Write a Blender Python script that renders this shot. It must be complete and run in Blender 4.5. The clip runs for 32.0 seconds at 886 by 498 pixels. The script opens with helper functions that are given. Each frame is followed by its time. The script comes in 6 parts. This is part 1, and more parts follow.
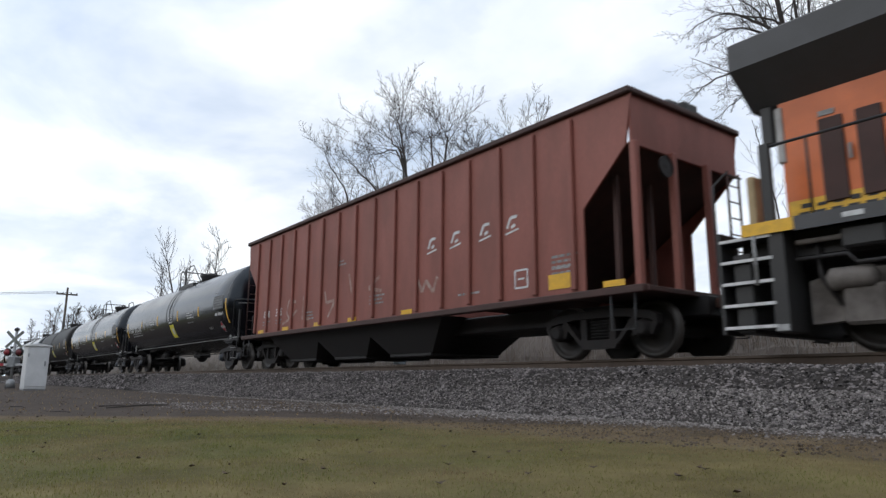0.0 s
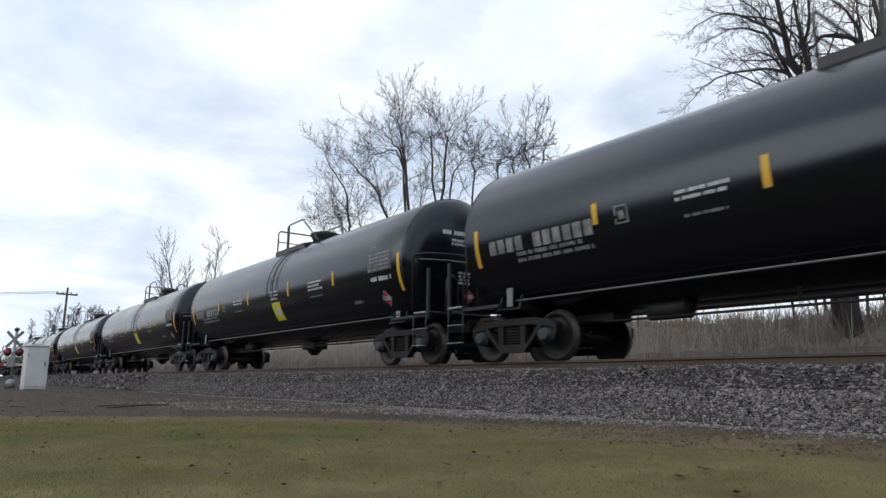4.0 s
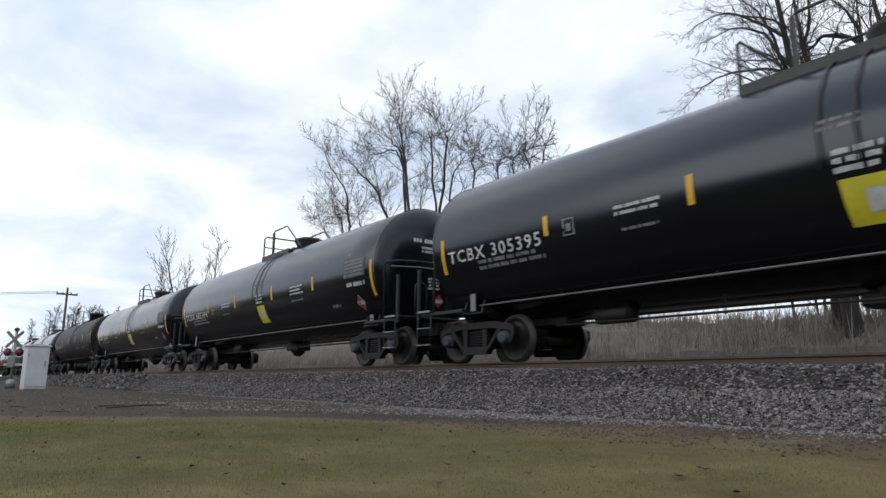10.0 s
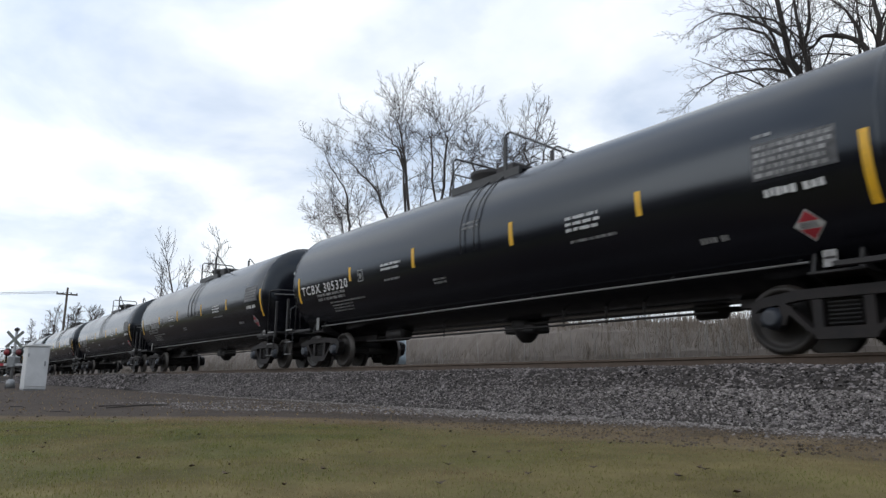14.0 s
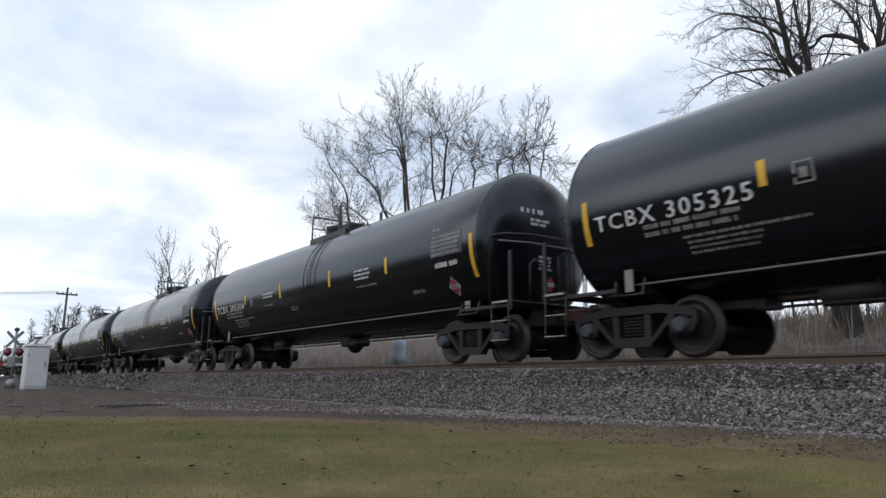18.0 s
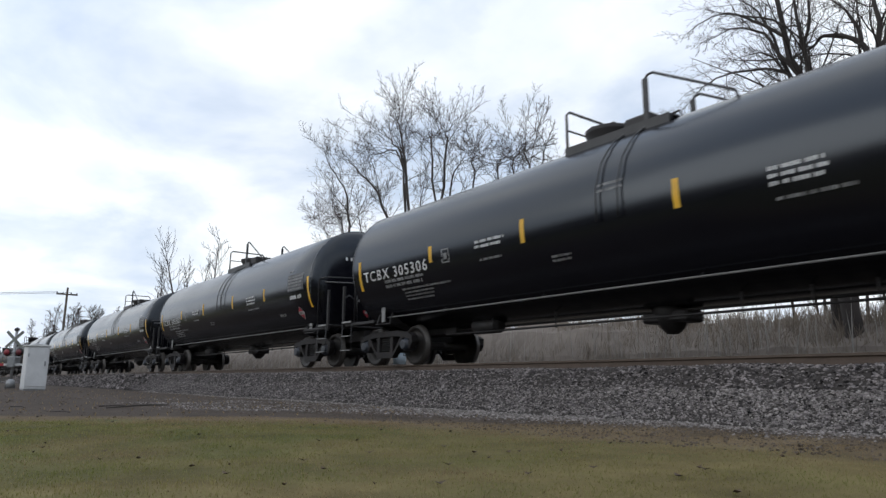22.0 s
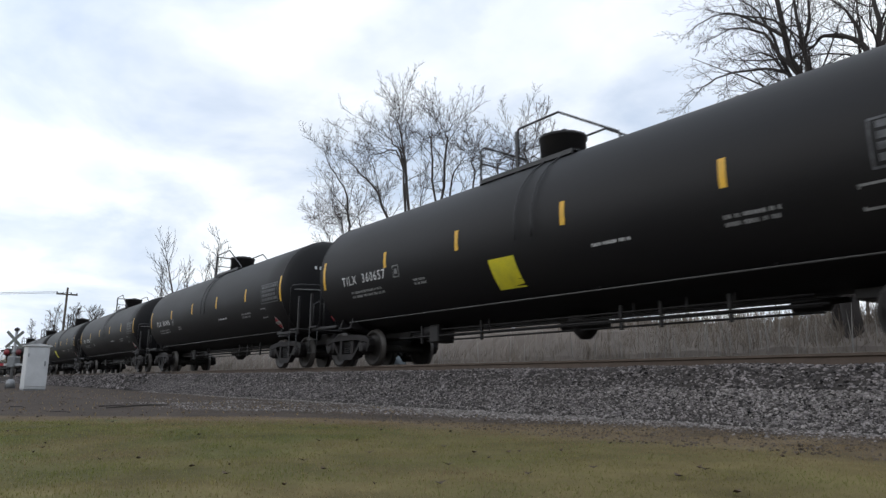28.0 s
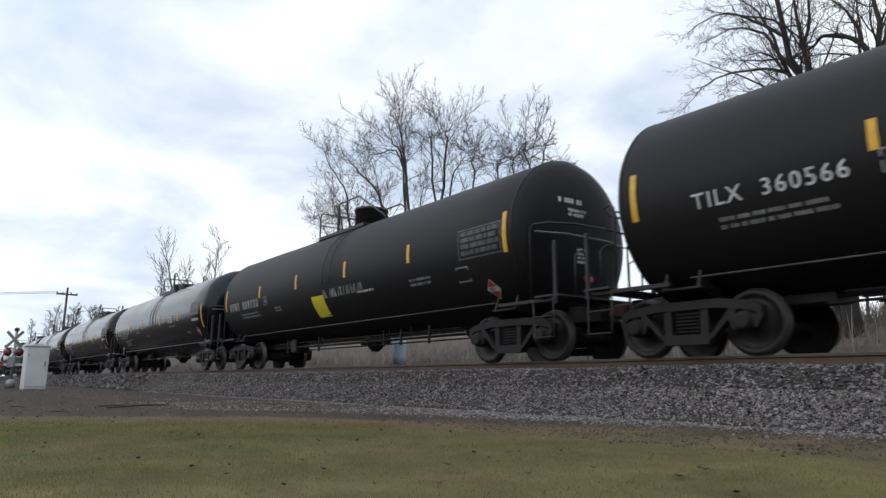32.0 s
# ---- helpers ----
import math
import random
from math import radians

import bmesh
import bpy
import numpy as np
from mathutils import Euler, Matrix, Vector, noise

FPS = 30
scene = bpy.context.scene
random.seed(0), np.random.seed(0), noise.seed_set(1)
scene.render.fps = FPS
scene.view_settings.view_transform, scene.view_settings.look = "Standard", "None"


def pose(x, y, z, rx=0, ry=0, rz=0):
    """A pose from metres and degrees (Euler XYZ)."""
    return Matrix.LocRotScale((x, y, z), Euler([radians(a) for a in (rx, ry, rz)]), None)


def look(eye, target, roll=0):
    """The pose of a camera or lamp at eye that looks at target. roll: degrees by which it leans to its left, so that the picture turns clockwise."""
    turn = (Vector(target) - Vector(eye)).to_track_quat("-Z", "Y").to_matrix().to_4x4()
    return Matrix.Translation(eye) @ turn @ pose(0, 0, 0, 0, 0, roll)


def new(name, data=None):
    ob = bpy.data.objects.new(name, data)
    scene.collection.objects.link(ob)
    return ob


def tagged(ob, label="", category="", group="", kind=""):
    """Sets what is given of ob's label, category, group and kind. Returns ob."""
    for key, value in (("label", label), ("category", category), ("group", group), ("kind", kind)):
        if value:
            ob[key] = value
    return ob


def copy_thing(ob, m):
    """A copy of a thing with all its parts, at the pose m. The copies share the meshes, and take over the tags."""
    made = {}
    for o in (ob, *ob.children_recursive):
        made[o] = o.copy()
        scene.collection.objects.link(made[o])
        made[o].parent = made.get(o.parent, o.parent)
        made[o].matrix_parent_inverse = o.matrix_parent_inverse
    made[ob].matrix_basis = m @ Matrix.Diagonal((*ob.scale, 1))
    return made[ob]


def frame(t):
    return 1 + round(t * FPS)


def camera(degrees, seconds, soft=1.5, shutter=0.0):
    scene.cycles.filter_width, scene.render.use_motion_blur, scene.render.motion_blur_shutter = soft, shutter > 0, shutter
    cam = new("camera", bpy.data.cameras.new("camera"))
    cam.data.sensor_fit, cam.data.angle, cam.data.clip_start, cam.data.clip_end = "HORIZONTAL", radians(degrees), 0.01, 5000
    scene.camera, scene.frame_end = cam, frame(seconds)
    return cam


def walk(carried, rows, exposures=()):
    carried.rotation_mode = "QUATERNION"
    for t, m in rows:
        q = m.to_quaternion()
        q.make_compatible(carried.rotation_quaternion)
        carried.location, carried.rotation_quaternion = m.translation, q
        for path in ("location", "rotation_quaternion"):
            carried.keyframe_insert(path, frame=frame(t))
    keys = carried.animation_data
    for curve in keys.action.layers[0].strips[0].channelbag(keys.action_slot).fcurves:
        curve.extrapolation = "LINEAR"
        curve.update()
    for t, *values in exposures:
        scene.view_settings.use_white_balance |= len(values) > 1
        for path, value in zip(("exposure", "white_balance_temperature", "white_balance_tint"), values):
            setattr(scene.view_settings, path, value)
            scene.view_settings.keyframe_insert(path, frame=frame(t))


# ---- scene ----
cam = camera(66.8, 32.0, soft=1.4, shutter=0.08)
EYE = Vector((0.0, -9.188, -0.384))
AIM = Vector((-7.8351, -3.2834, 1.5505))
walk(cam, [(0.0, look(EYE, AIM, 0.36)), (32.0, look(EYE, AIM, 0.36))])
scene.view_settings.exposure = 0.0

# ---------------------------------------------------------------- sky and sun
SUN_UP, SUN_TURN = radians(24), radians(205)


def node(nt, kind, **values):
    n = nt.nodes.new(kind)
    for key, value in values.items():
        n.inputs[key.replace("_", " ")].default_value = value
    return n


def make_world():
    w = bpy.data.worlds.new("overcast_sky")
    scene.world = w
    w.use_nodes = True
    nt = w.node_tree
    nt.nodes.clear()
    out = nt.nodes.new("ShaderNodeOutputWorld")
    bg = nt.nodes.new("ShaderNodeBackground")
    sky = nt.nodes.new("ShaderNodeTexSky")
    sky.sky_type = "NISHITA"
    sky.sun_disc = False
    sky.sun_elevation = SUN_UP
    sky.sun_rotation = SUN_TURN
    gain = nt.nodes.new("ShaderNodeVectorMath")
    gain.operation = "SCALE"
    gain.inputs["Scale"].default_value = 0.10
    tc = nt.nodes.new("ShaderNodeTexCoord")
    sep = nt.nodes.new("ShaderNodeSeparateXYZ")
    up = nt.nodes.new("ShaderNodeMath")
    up.operation = "MAXIMUM"
    up.inputs[1].default_value = 0.0
    lift = nt.nodes.new("ShaderNodeMath")
    lift.operation = "ADD"
    lift.inputs[1].default_value = 0.22
    flat = nt.nodes.new("ShaderNodeVectorMath")
    flat.operation = "DIVIDE"
    comb = nt.nodes.new("ShaderNodeCombineXYZ")
    big = node(nt, "ShaderNodeTexNoise", Scale=1.35, Detail=6.0, Roughness=0.55, Distortion=0.4)
    big.noise_dimensions = "3D"
    ramp = nt.nodes.new("ShaderNodeValToRGB")
    ramp.color_ramp.elements[0].position = 0.33
    ramp.color_ramp.elements[1].position = 0.55
    shade = node(nt, "ShaderNodeTexNoise", Scale=2.6, Detail=5.0, Roughness=0.5)
    ramp2 = nt.nodes.new("ShaderNodeValToRGB")
    ramp2.color_ramp.elements[0].position = 0.35
    ramp2.color_ramp.elements[0].color = (0.79, 0.87, 1.0, 1)
    ramp2.color_ramp.elements[1].position = 0.62
    ramp2.color_ramp.elements[1].color = (1.03, 1.075, 1.11, 1)
    haze = nt.nodes.new("ShaderNodeMixRGB")
    haze.blend_type = "MIX"
    haze.inputs["Fac"].default_value = 0.72
    haze.inputs["Color2"].default_value = (0.68, 0.80, 0.99, 1)
    mix = nt.nodes.new("ShaderNodeMixRGB")
    link = nt.links.new
    link(tc.outputs["Generated"], sep.inputs[0])
    link(sep.outputs["Z"], up.inputs[0])
    link(up.outputs[0], lift.inputs[0])
    for i in range(3):
        link(lift.outputs[0], comb.inputs[i])
    link(tc.outputs["Generated"], flat.inputs[0])
    link(comb.outputs[0], flat.inputs[1])
    link(flat.outputs[0], big.inputs["Vector"])
    link(flat.outputs[0], shade.inputs["Vector"])
    link(big.outputs["Fac"], ramp.inputs[0])
    link(shade.outputs["Fac"], ramp2.inputs[0])
    link(sky.outputs[0], gain.inputs[0])
    link(gain.outputs[0], haze.inputs["Color1"])
    link(ramp.outputs[0], mix.inputs["Fac"])
    link(haze.outputs[0], mix.inputs["Color1"])
    link(ramp2.outputs[0], mix.inputs["Color2"])
    link(mix.outputs[0], bg.inputs["Color"])
    # an overcast sky is brightest overhead
    high = nt.nodes.new("ShaderNodeMapRange")
    high.interpolation_type = "SMOOTHSTEP"
    high.inputs["From Min"].default_value, high.inputs["From Max"].default_value = 0.40, 1.0
    high.inputs["To Min"].default_value, high.inputs["To Max"].default_value = 1.05, 1.30
    link(sep.outputs["Z"], high.inputs[0])
    # and brighter towards the veiled sun
    near = nt.nodes.new("ShaderNodeVectorMath")
    near.operation = "DOT_PRODUCT"
    near.inputs[1].default_value = (math.sin(SUN_TURN) * math.cos(SUN_UP), math.cos(SUN_TURN) * math.cos(SUN_UP), math.sin(SUN_UP))
    link(tc.outputs["Generated"], near.inputs[0])
    veil = nt.nodes.new("ShaderNodeMapRange")
    veil.interpolation_type = "SMOOTHSTEP"
    veil.inputs["From Min"].default_value, veil.inputs["From Max"].default_value = 0.1, 1.0
    veil.inputs["To Min"].default_value, veil.inputs["To Max"].default_value = 1.0, 1.28
    link(near.outputs["Value"], veil.inputs[0])
    both = nt.nodes.new("ShaderNodeMath")
    both.operation = "MULTIPLY"
    link(high.outputs[0], both.inputs[0])
    link(veil.outputs[0], both.inputs[1])
    link(both.outputs[0], bg.inputs["Strength"])
    link(bg.outputs[0], out.inputs[0])


make_world()
sun = new("sun", bpy.data.lights.new("sun", "SUN"))
sun.data.energy = 0.35
sun.data.angle = radians(32)
sun.data.color = (1.0, 0.95, 0.88)
SUN_WAY = Vector((math.sin(SUN_TURN) * math.cos(SUN_UP), math.cos(SUN_TURN) * math.cos(SUN_UP), math.sin(SUN_UP)))
sun.matrix_basis = look(SUN_WAY * 60, (0, 0, 0))

# ---------------------------------------------------------------- materials


def material(name, base, rough=0.6, metal=0.0, spread=0.25, scale=6.0, bump=0.15, fine=60.0, other=None, amount=0.5,
             by_piece=0.0, joined=False, coat=0.0, spec=0.5, stretch=(1, 1, 1), sharp=0.12):
    """A surface with two scales of variation: broad stains towards `other`, fine grain in colour and relief."""
    m = bpy.data.materials.new(name)
    m.use_nodes = True
    nt = m.node_tree
    b = nt.nodes["Principled BSDF"]
    link = nt.links.new
    tc = nt.nodes.new("ShaderNodeTexCoord")
    mp = nt.nodes.new("ShaderNodeMapping")
    mp.inputs["Scale"].default_value = stretch
    link(tc.outputs["Object"], mp.inputs[0])
    n1 = node(nt, "ShaderNodeTexNoise", Scale=scale, Detail=6.0, Roughness=0.6)
    n2 = node(nt, "ShaderNodeTexNoise", Scale=fine, Detail=4.0, Roughness=0.65)
    link(mp.outputs[0], n1.inputs["Vector"])
    link(mp.outputs[0], n2.inputs["Vector"])
    dark = tuple(c * (1 - spread) for c in base) + (1,)
    light = tuple(min(1, c * (1 + spread)) for c in base) + (1,)
    grain = nt.nodes.new("ShaderNodeMixRGB")
    grain.inputs[1].default_value, grain.inputs[2].default_value = dark, light
    link(n2.outputs["Fac"], grain.inputs[0])
    ramp = nt.nodes.new("ShaderNodeValToRGB")
    ramp.color_ramp.elements[0].position, ramp.color_ramp.elements[1].position = 0.5 - sharp, 0.5 + sharp
    ramp.color_ramp.elements[0].color = (0, 0, 0, 1)
    ramp.color_ramp.elements[1].color = (amount, amount, amount, 1)
    link(n1.outputs["Fac"], ramp.inputs[0])
    stain = nt.nodes.new("ShaderNodeMixRGB")
    stain.inputs[2].default_value = (*(other or tuple(c * 0.6 for c in base)), 1)
    link(ramp.outputs[0], stain.inputs[0])
    link(grain.outputs[0], stain.inputs[1])
    last = stain
    if by_piece:
        info = nt.nodes.new("ShaderNodeObjectInfo")
        geo = nt.nodes.new("ShaderNodeNewGeometry")
        add = nt.nodes.new("ShaderNodeMath")
        add.operation = "ADD"
        if joined:
            add.inputs[0].default_value = 0.0
        else:
            link(info.outputs["Random"], add.inputs[0])
        link(geo.outputs["Random Per Island"], add.inputs[1])
        rng = nt.nodes.new("ShaderNodeMapRange")
        rng.inputs["From Max"].default_value = 1.0 if joined else 2.0
        rng.inputs["To Min"].default_value, rng.inputs["To Max"].default_value = 1 - by_piece, 1 + by_piece
        link(add.outputs[0], rng.inputs[0])
        mul = nt.nodes.new("ShaderNodeVectorMath")
        mul.operation = "SCALE"
        link(stain.outputs[0], mul.inputs[0])
        link(rng.outputs[0], mul.inputs["Scale"])
        last = mul
    link(last.outputs[0], b.inputs["Base Color"])
    rr = nt.nodes.new("ShaderNodeMapRange")
    rr.inputs["To Min"].default_value, rr.inputs["To Max"].default_value = max(0.03, rough - 0.08), min(1, rough + 0.1)
    link(n1.outputs["Fac"], rr.inputs[0])
    link(rr.outputs[0], b.inputs["Roughness"])
    b.inputs["Metallic"].default_value = metal
    b.inputs["Specular IOR Level"].default_value = spec
    b.inputs["Coat Weight"].default_value = coat
    b.inputs["Coat Roughness"].default_value = 0.15
    if bump:
        bp = nt.nodes.new("ShaderNodeBump")
        bp.inputs["Strength"].default_value = bump
        bp.inputs["Distance"].default_value = 0.01
        link(n2.outputs["Fac"], bp.inputs["Height"])
        link(bp.outputs[0], b.inputs["Normal"])
    return m


GLOSS = material("gloss_black_paint", (0.0036, 0.0033, 0.0060), 0.21, scale=1.1, fine=25, bump=0.015, other=(0.0062, 0.0056, 0.0080),
                 amount=0.5, stretch=(0.35, 1, 1), spec=0.5)
GLOSS.node_tree.nodes["Principled BSDF"].inputs["Specular Tint"].default_value = (0.80, 0.90, 1.0, 1)
DULL = material("dull_black_paint", (0.0086, 0.0080, 0.0090), 0.54, spec=0.22, scale=0.9, fine=18, bump=0.04, other=(0.0125, 0.0115, 0.0115),
                amount=0.6, stretch=(0.3, 1, 1))
GRIME = material("grimy_black_steel", (0.0105, 0.0095, 0.0105), 0.62, scale=4, other=(0.020, 0.0165, 0.016), amount=0.6)
RUST = material("rusty_cast_steel", (0.014, 0.0125, 0.013), 0.7, scale=5, other=(0.026, 0.021, 0.020), spec=0.3, amount=0.6, bump=0.3)
WHEEL = material("brown_wheel_steel", (0.013, 0.011, 0.0105), 0.6, scale=6, other=(0.024, 0.018, 0.014), amount=0.6)
RIM = material("worn_wheel_rim", (0.066, 0.060, 0.056), 0.45, scale=6, other=(0.06, 0.048, 0.04), amount=0.5, metal=0.3)
COUPLER = material("red_brown_coupler_rust", (0.060, 0.026, 0.018), 0.8, scale=6, other=(0.035, 0.022, 0.018), amount=0.6, bump=0.3, spec=0.3)
SHED_WHITE = material("worn_white_step_paint", (0.34, 0.34, 0.34), 0.6, scale=9, other=(0.15, 0.145, 0.14), amount=0.7)
SHADOWED = material("grey_data_panel_paint", (0.085, 0.087, 0.094), 0.6, scale=9, other=(0.018, 0.018, 0.02), amount=0.7)
TREAD = material("bright_tread_steel", (0.35, 0.34, 0.33), 0.35, metal=0.9)
PIPE = material("grey_pipe_steel", (0.20, 0.20, 0.20), 0.5, scale=5, other=(0.14, 0.13, 0.12))
DIMPIPE = material("dim_pipe_steel", (0.09, 0.088, 0.087), 0.6, scale=5, other=(0.06, 0.056, 0.052))
RAILING = material("black_railing_paint", (0.019, 0.019, 0.021), 0.5)
YELLOW = material("yellow_reflective_film", (0.72, 0.40, 0.015), 0.45, scale=8, other=(0.45, 0.26, 0.03), amount=0.5)
LIME = material("yellow_panel_paint", (0.70, 0.62, 0.03), 0.5, scale=3, other=(0.45, 0.40, 0.05))
WHITE = material("white_stencil_paint", (0.62, 0.62, 0.62), 0.6, scale=7, other=(0.34, 0.34, 0.34), amount=0.6)
FADED = material("faded_stencil_paint", (0.28, 0.28, 0.28), 0.65, scale=5, other=(0.10, 0.10, 0.10), amount=0.8)
RED = material("red_placard_ink", (0.42, 0.035, 0.05), 0.5)
BLUECAP = material("blue_bearing_cap", (0.020, 0.027, 0.040), 0.5, other=(0.03, 0.03, 0.035), amount=0.8)
OXIDE = material("oxide_red_paint", (0.245, 0.077, 0.058), 0.62, scale=1.4, fine=30, other=(0.180, 0.062, 0.047), amount=0.8,
                 stretch=(1, 1, 0.35), bump=0.08)
# OXIDE's red at roughly a quarter of its brightness
OXDARK = material("dark_oxide_tone", (0.055, 0.022, 0.018), 0.7, scale=2, other=(0.03, 0.018, 0.015))
ORANGE = material("orange_engine_paint", (0.62, 0.13, 0.018), 0.4, scale=2, other=(0.40, 0.09, 0.02), amount=0.5)
BLACKENG = material("black_engine_paint", (0.016, 0.016, 0.017), 0.55, scale=2, other=(0.034, 0.031, 0.029))

# ---------------------------------------------------------------- mesh tools


class Shape:
    """Gathers vertices and faces of one mesh."""

    def __init__(self):
        self.v, self.f, self.s = [], [], []

    def quad(self, pts, smooth=False):
        k = len(self.v)
        self.v += [tuple(q) for q in pts]
        self.f.append(tuple(range(k, k + len(pts))))
        self.s.append(smooth)
        return self

    def box(self, x0, x1, y0, y1, z0, z1, bevel=0.0, m=None):
        """A box, chamfered along its edges where bevel is given."""
        k = len(self.v)
        if bevel <= 0:
            pts = [(x, y, z) for x in (x0, x1) for y in (y0, y1) for z in (z0, z1)]
            fs = [(0, 1, 3, 2), (4, 6, 7, 5), (0, 4, 5, 1), (2, 3, 7, 6), (0, 2, 6, 4), (1, 5, 7, 3)]
        else:
            b = min(bevel, (x1 - x0) / 2.01, (y1 - y0) / 2.01, (z1 - z0) / 2.01)
            pts, fs = [], []
            for sx, X, dx in ((0, x0, b), (1, x1, -b)):
                for sy, Y, dy in ((0, y0, b), (1, y1, -b)):
                    for sz, Z, dz in ((0, z0, b), (1, z1, -b)):
                        pts += [(X, Y + dy, Z + dz), (X + dx, Y, Z + dz), (X + dx, Y + dy, Z)]
            at = lambda a, c, e, w: ((a * 2 + c) * 2 + e) * 3 + w
            for a in (0, 1):
                q = [at(a, 0, 0, 0), at(a, 0, 1, 0), at(a, 1, 1, 0), at(a, 1, 0, 0)]
                fs.append(tuple(q if a == 0 else q[::-1]))
                q = [at(0, a, 0, 1), at(1, a, 0, 1), at(1, a, 1, 1), at(0, a, 1, 1)]
                fs.append(tuple(q if a == 0 else q[::-1]))
                q = [at(0, 0, a, 2), at(0, 1, a, 2), at(1, 1, a, 2), at(1, 0, a, 2)]
                fs.append(tuple(q if a == 0 else q[::-1]))
                for c in (0, 1):
                    fs.append((at(0, a, c, 1), at(1, a, c, 1), at(1, a, c, 2), at(0, a, c, 2)))
                    fs.append((at(a, 0, c, 0), at(a, 1, c, 0), at(a, 1, c, 2), at(a, 0, c, 2)))
                    fs.append((at(a, c, 0, 0), at(a, c, 1, 0), at(a, c, 1, 1), at(a, c, 0, 1)))
                    for e in (0, 1):
                        fs.append((at(a, c, e, 0), at(a, c, e, 1), at(a, c, e, 2)))
        self.v += [tuple(m @ Vector(q)) for q in pts] if m else pts
        self.f += [tuple(i + k for i in f) for f in fs]
        self.s += [False] * len(fs)
        return self

    def tube(self, pts, r, n=8, caps=True, smooth=True):
        """A round bar along pts; r is one radius or one for each point."""
        pts = [Vector(q) for q in pts]
        rs = r if isinstance(r, (list, tuple)) else [r] * len(pts)
        k, last = len(self.v), None
        for i, q in enumerate(pts):
            d = (pts[min(i + 1, len(pts) - 1)] - pts[max(i - 1, 0)]).normalized()
            if last is None:
                ref = Vector((0, 0, 1)) if abs(d.z) < 0.9 else Vector((1, 0, 0))
                u = d.cross(ref).normalized()
            else:
                u = (last - d * last.dot(d)).normalized()
            w, last = d.cross(u), u
            for j in range(n):
                a = 2 * math.pi * j / n
                self.v.append(tuple(q + (u * math.cos(a) + w * math.sin(a)) * rs[i]))
        for i in range(len(pts) - 1):
            for j in range(n):
                a, b = k + i * n + j, k + i * n + (j + 1) % n
                self.f.append((a, b, b + n, a + n))
                self.s.append(smooth)
        if caps:
            self.f += [tuple(range(k + n - 1, k - 1, -1)), tuple(range(k + (len(pts) - 1) * n, k + len(pts) * n))]
            self.s += [False, False]
        return self

    def lathe(self, profile, n=32, axis="x", centre=(0, 0, 0), smooth=True):
        """Turns (along, radius) pairs about an axis through centre."""
        k = len(self.v)
        c = Vector(centre)
        for a, r in profile:
            for j in range(n):
                t = 2 * math.pi * j / n
                u, w = r * math.cos(t), r * math.sin(t)
                q = (a, u, w) if axis == "x" else (w, a, u) if axis == "y" else (u, w, a)
                self.v.append(tuple(c + Vector(q)))
        for i in range(len(profile) - 1):
            for j in range(n):
                a, b = k + i * n + j, k + i * n + (j + 1) % n
                self.f.append((a, b, b + n, a + n))
                self.s.append(smooth)
        self.f += [tuple(range(k + n - 1, k - 1, -1)), tuple(range(k + (len(profile) - 1) * n, k + len(profile) * n))]
        self.s += [False, False]
        return self

    def prism(self, outline, lo, hi, axis="y"):
        """Extrudes an outline of (a, b) pairs from lo to hi along an axis."""
        k, n = len(self.v), len(outline)
        for h in (lo, hi):
            for a, b in outline:
                self.v.append((a, h, b) if axis == "y" else (h, a, b) if axis == "x" else (a, b, h))
        self.f += [tuple(range(k + n - 1, k - 1, -1)), tuple(range(k + n, k + 2 * n))]
        for j in range(n):
            self.f.append((k + j, k + (j + 1) % n, k + n + (j + 1) % n, k + n + j))
        self.s += [False] * (n + 2)
        return self

    def mesh(self, name, mat):
        me = bpy.data.meshes.new(name)
        me.from_pydata(self.v, [], self.f)
        me.polygons.foreach_set("use_smooth", self.s)
        me.materials.append(mat)
        me.update()
        return me


def part(name, shape, mat, parent, label="", at=None):
    """One mesh under a thing or under a part."""
    me = shape.mesh(name, mat) if isinstance(shape, Shape) else shape
    ob = new(name, me)
    ob.parent = parent
    if at:
        ob.location = at
    return tagged(ob, label)


def structure(name, shape, mat, label="", kind="structure", category=""):
    ob = new(name, shape.mesh(name, mat) if isinstance(shape, Shape) else shape)
    return tagged(ob, label, category, "", kind)


def hub(name, m, label, category, group=""):
    ob = new(name)
    ob.empty_display_size = 0.3
    ob.matrix_basis = m
    return tagged(ob, label, category, group)

# ---------------------------------------------------------------- ground and track
GRASS_Z = -0.82
TRACK_Y = 0.7175


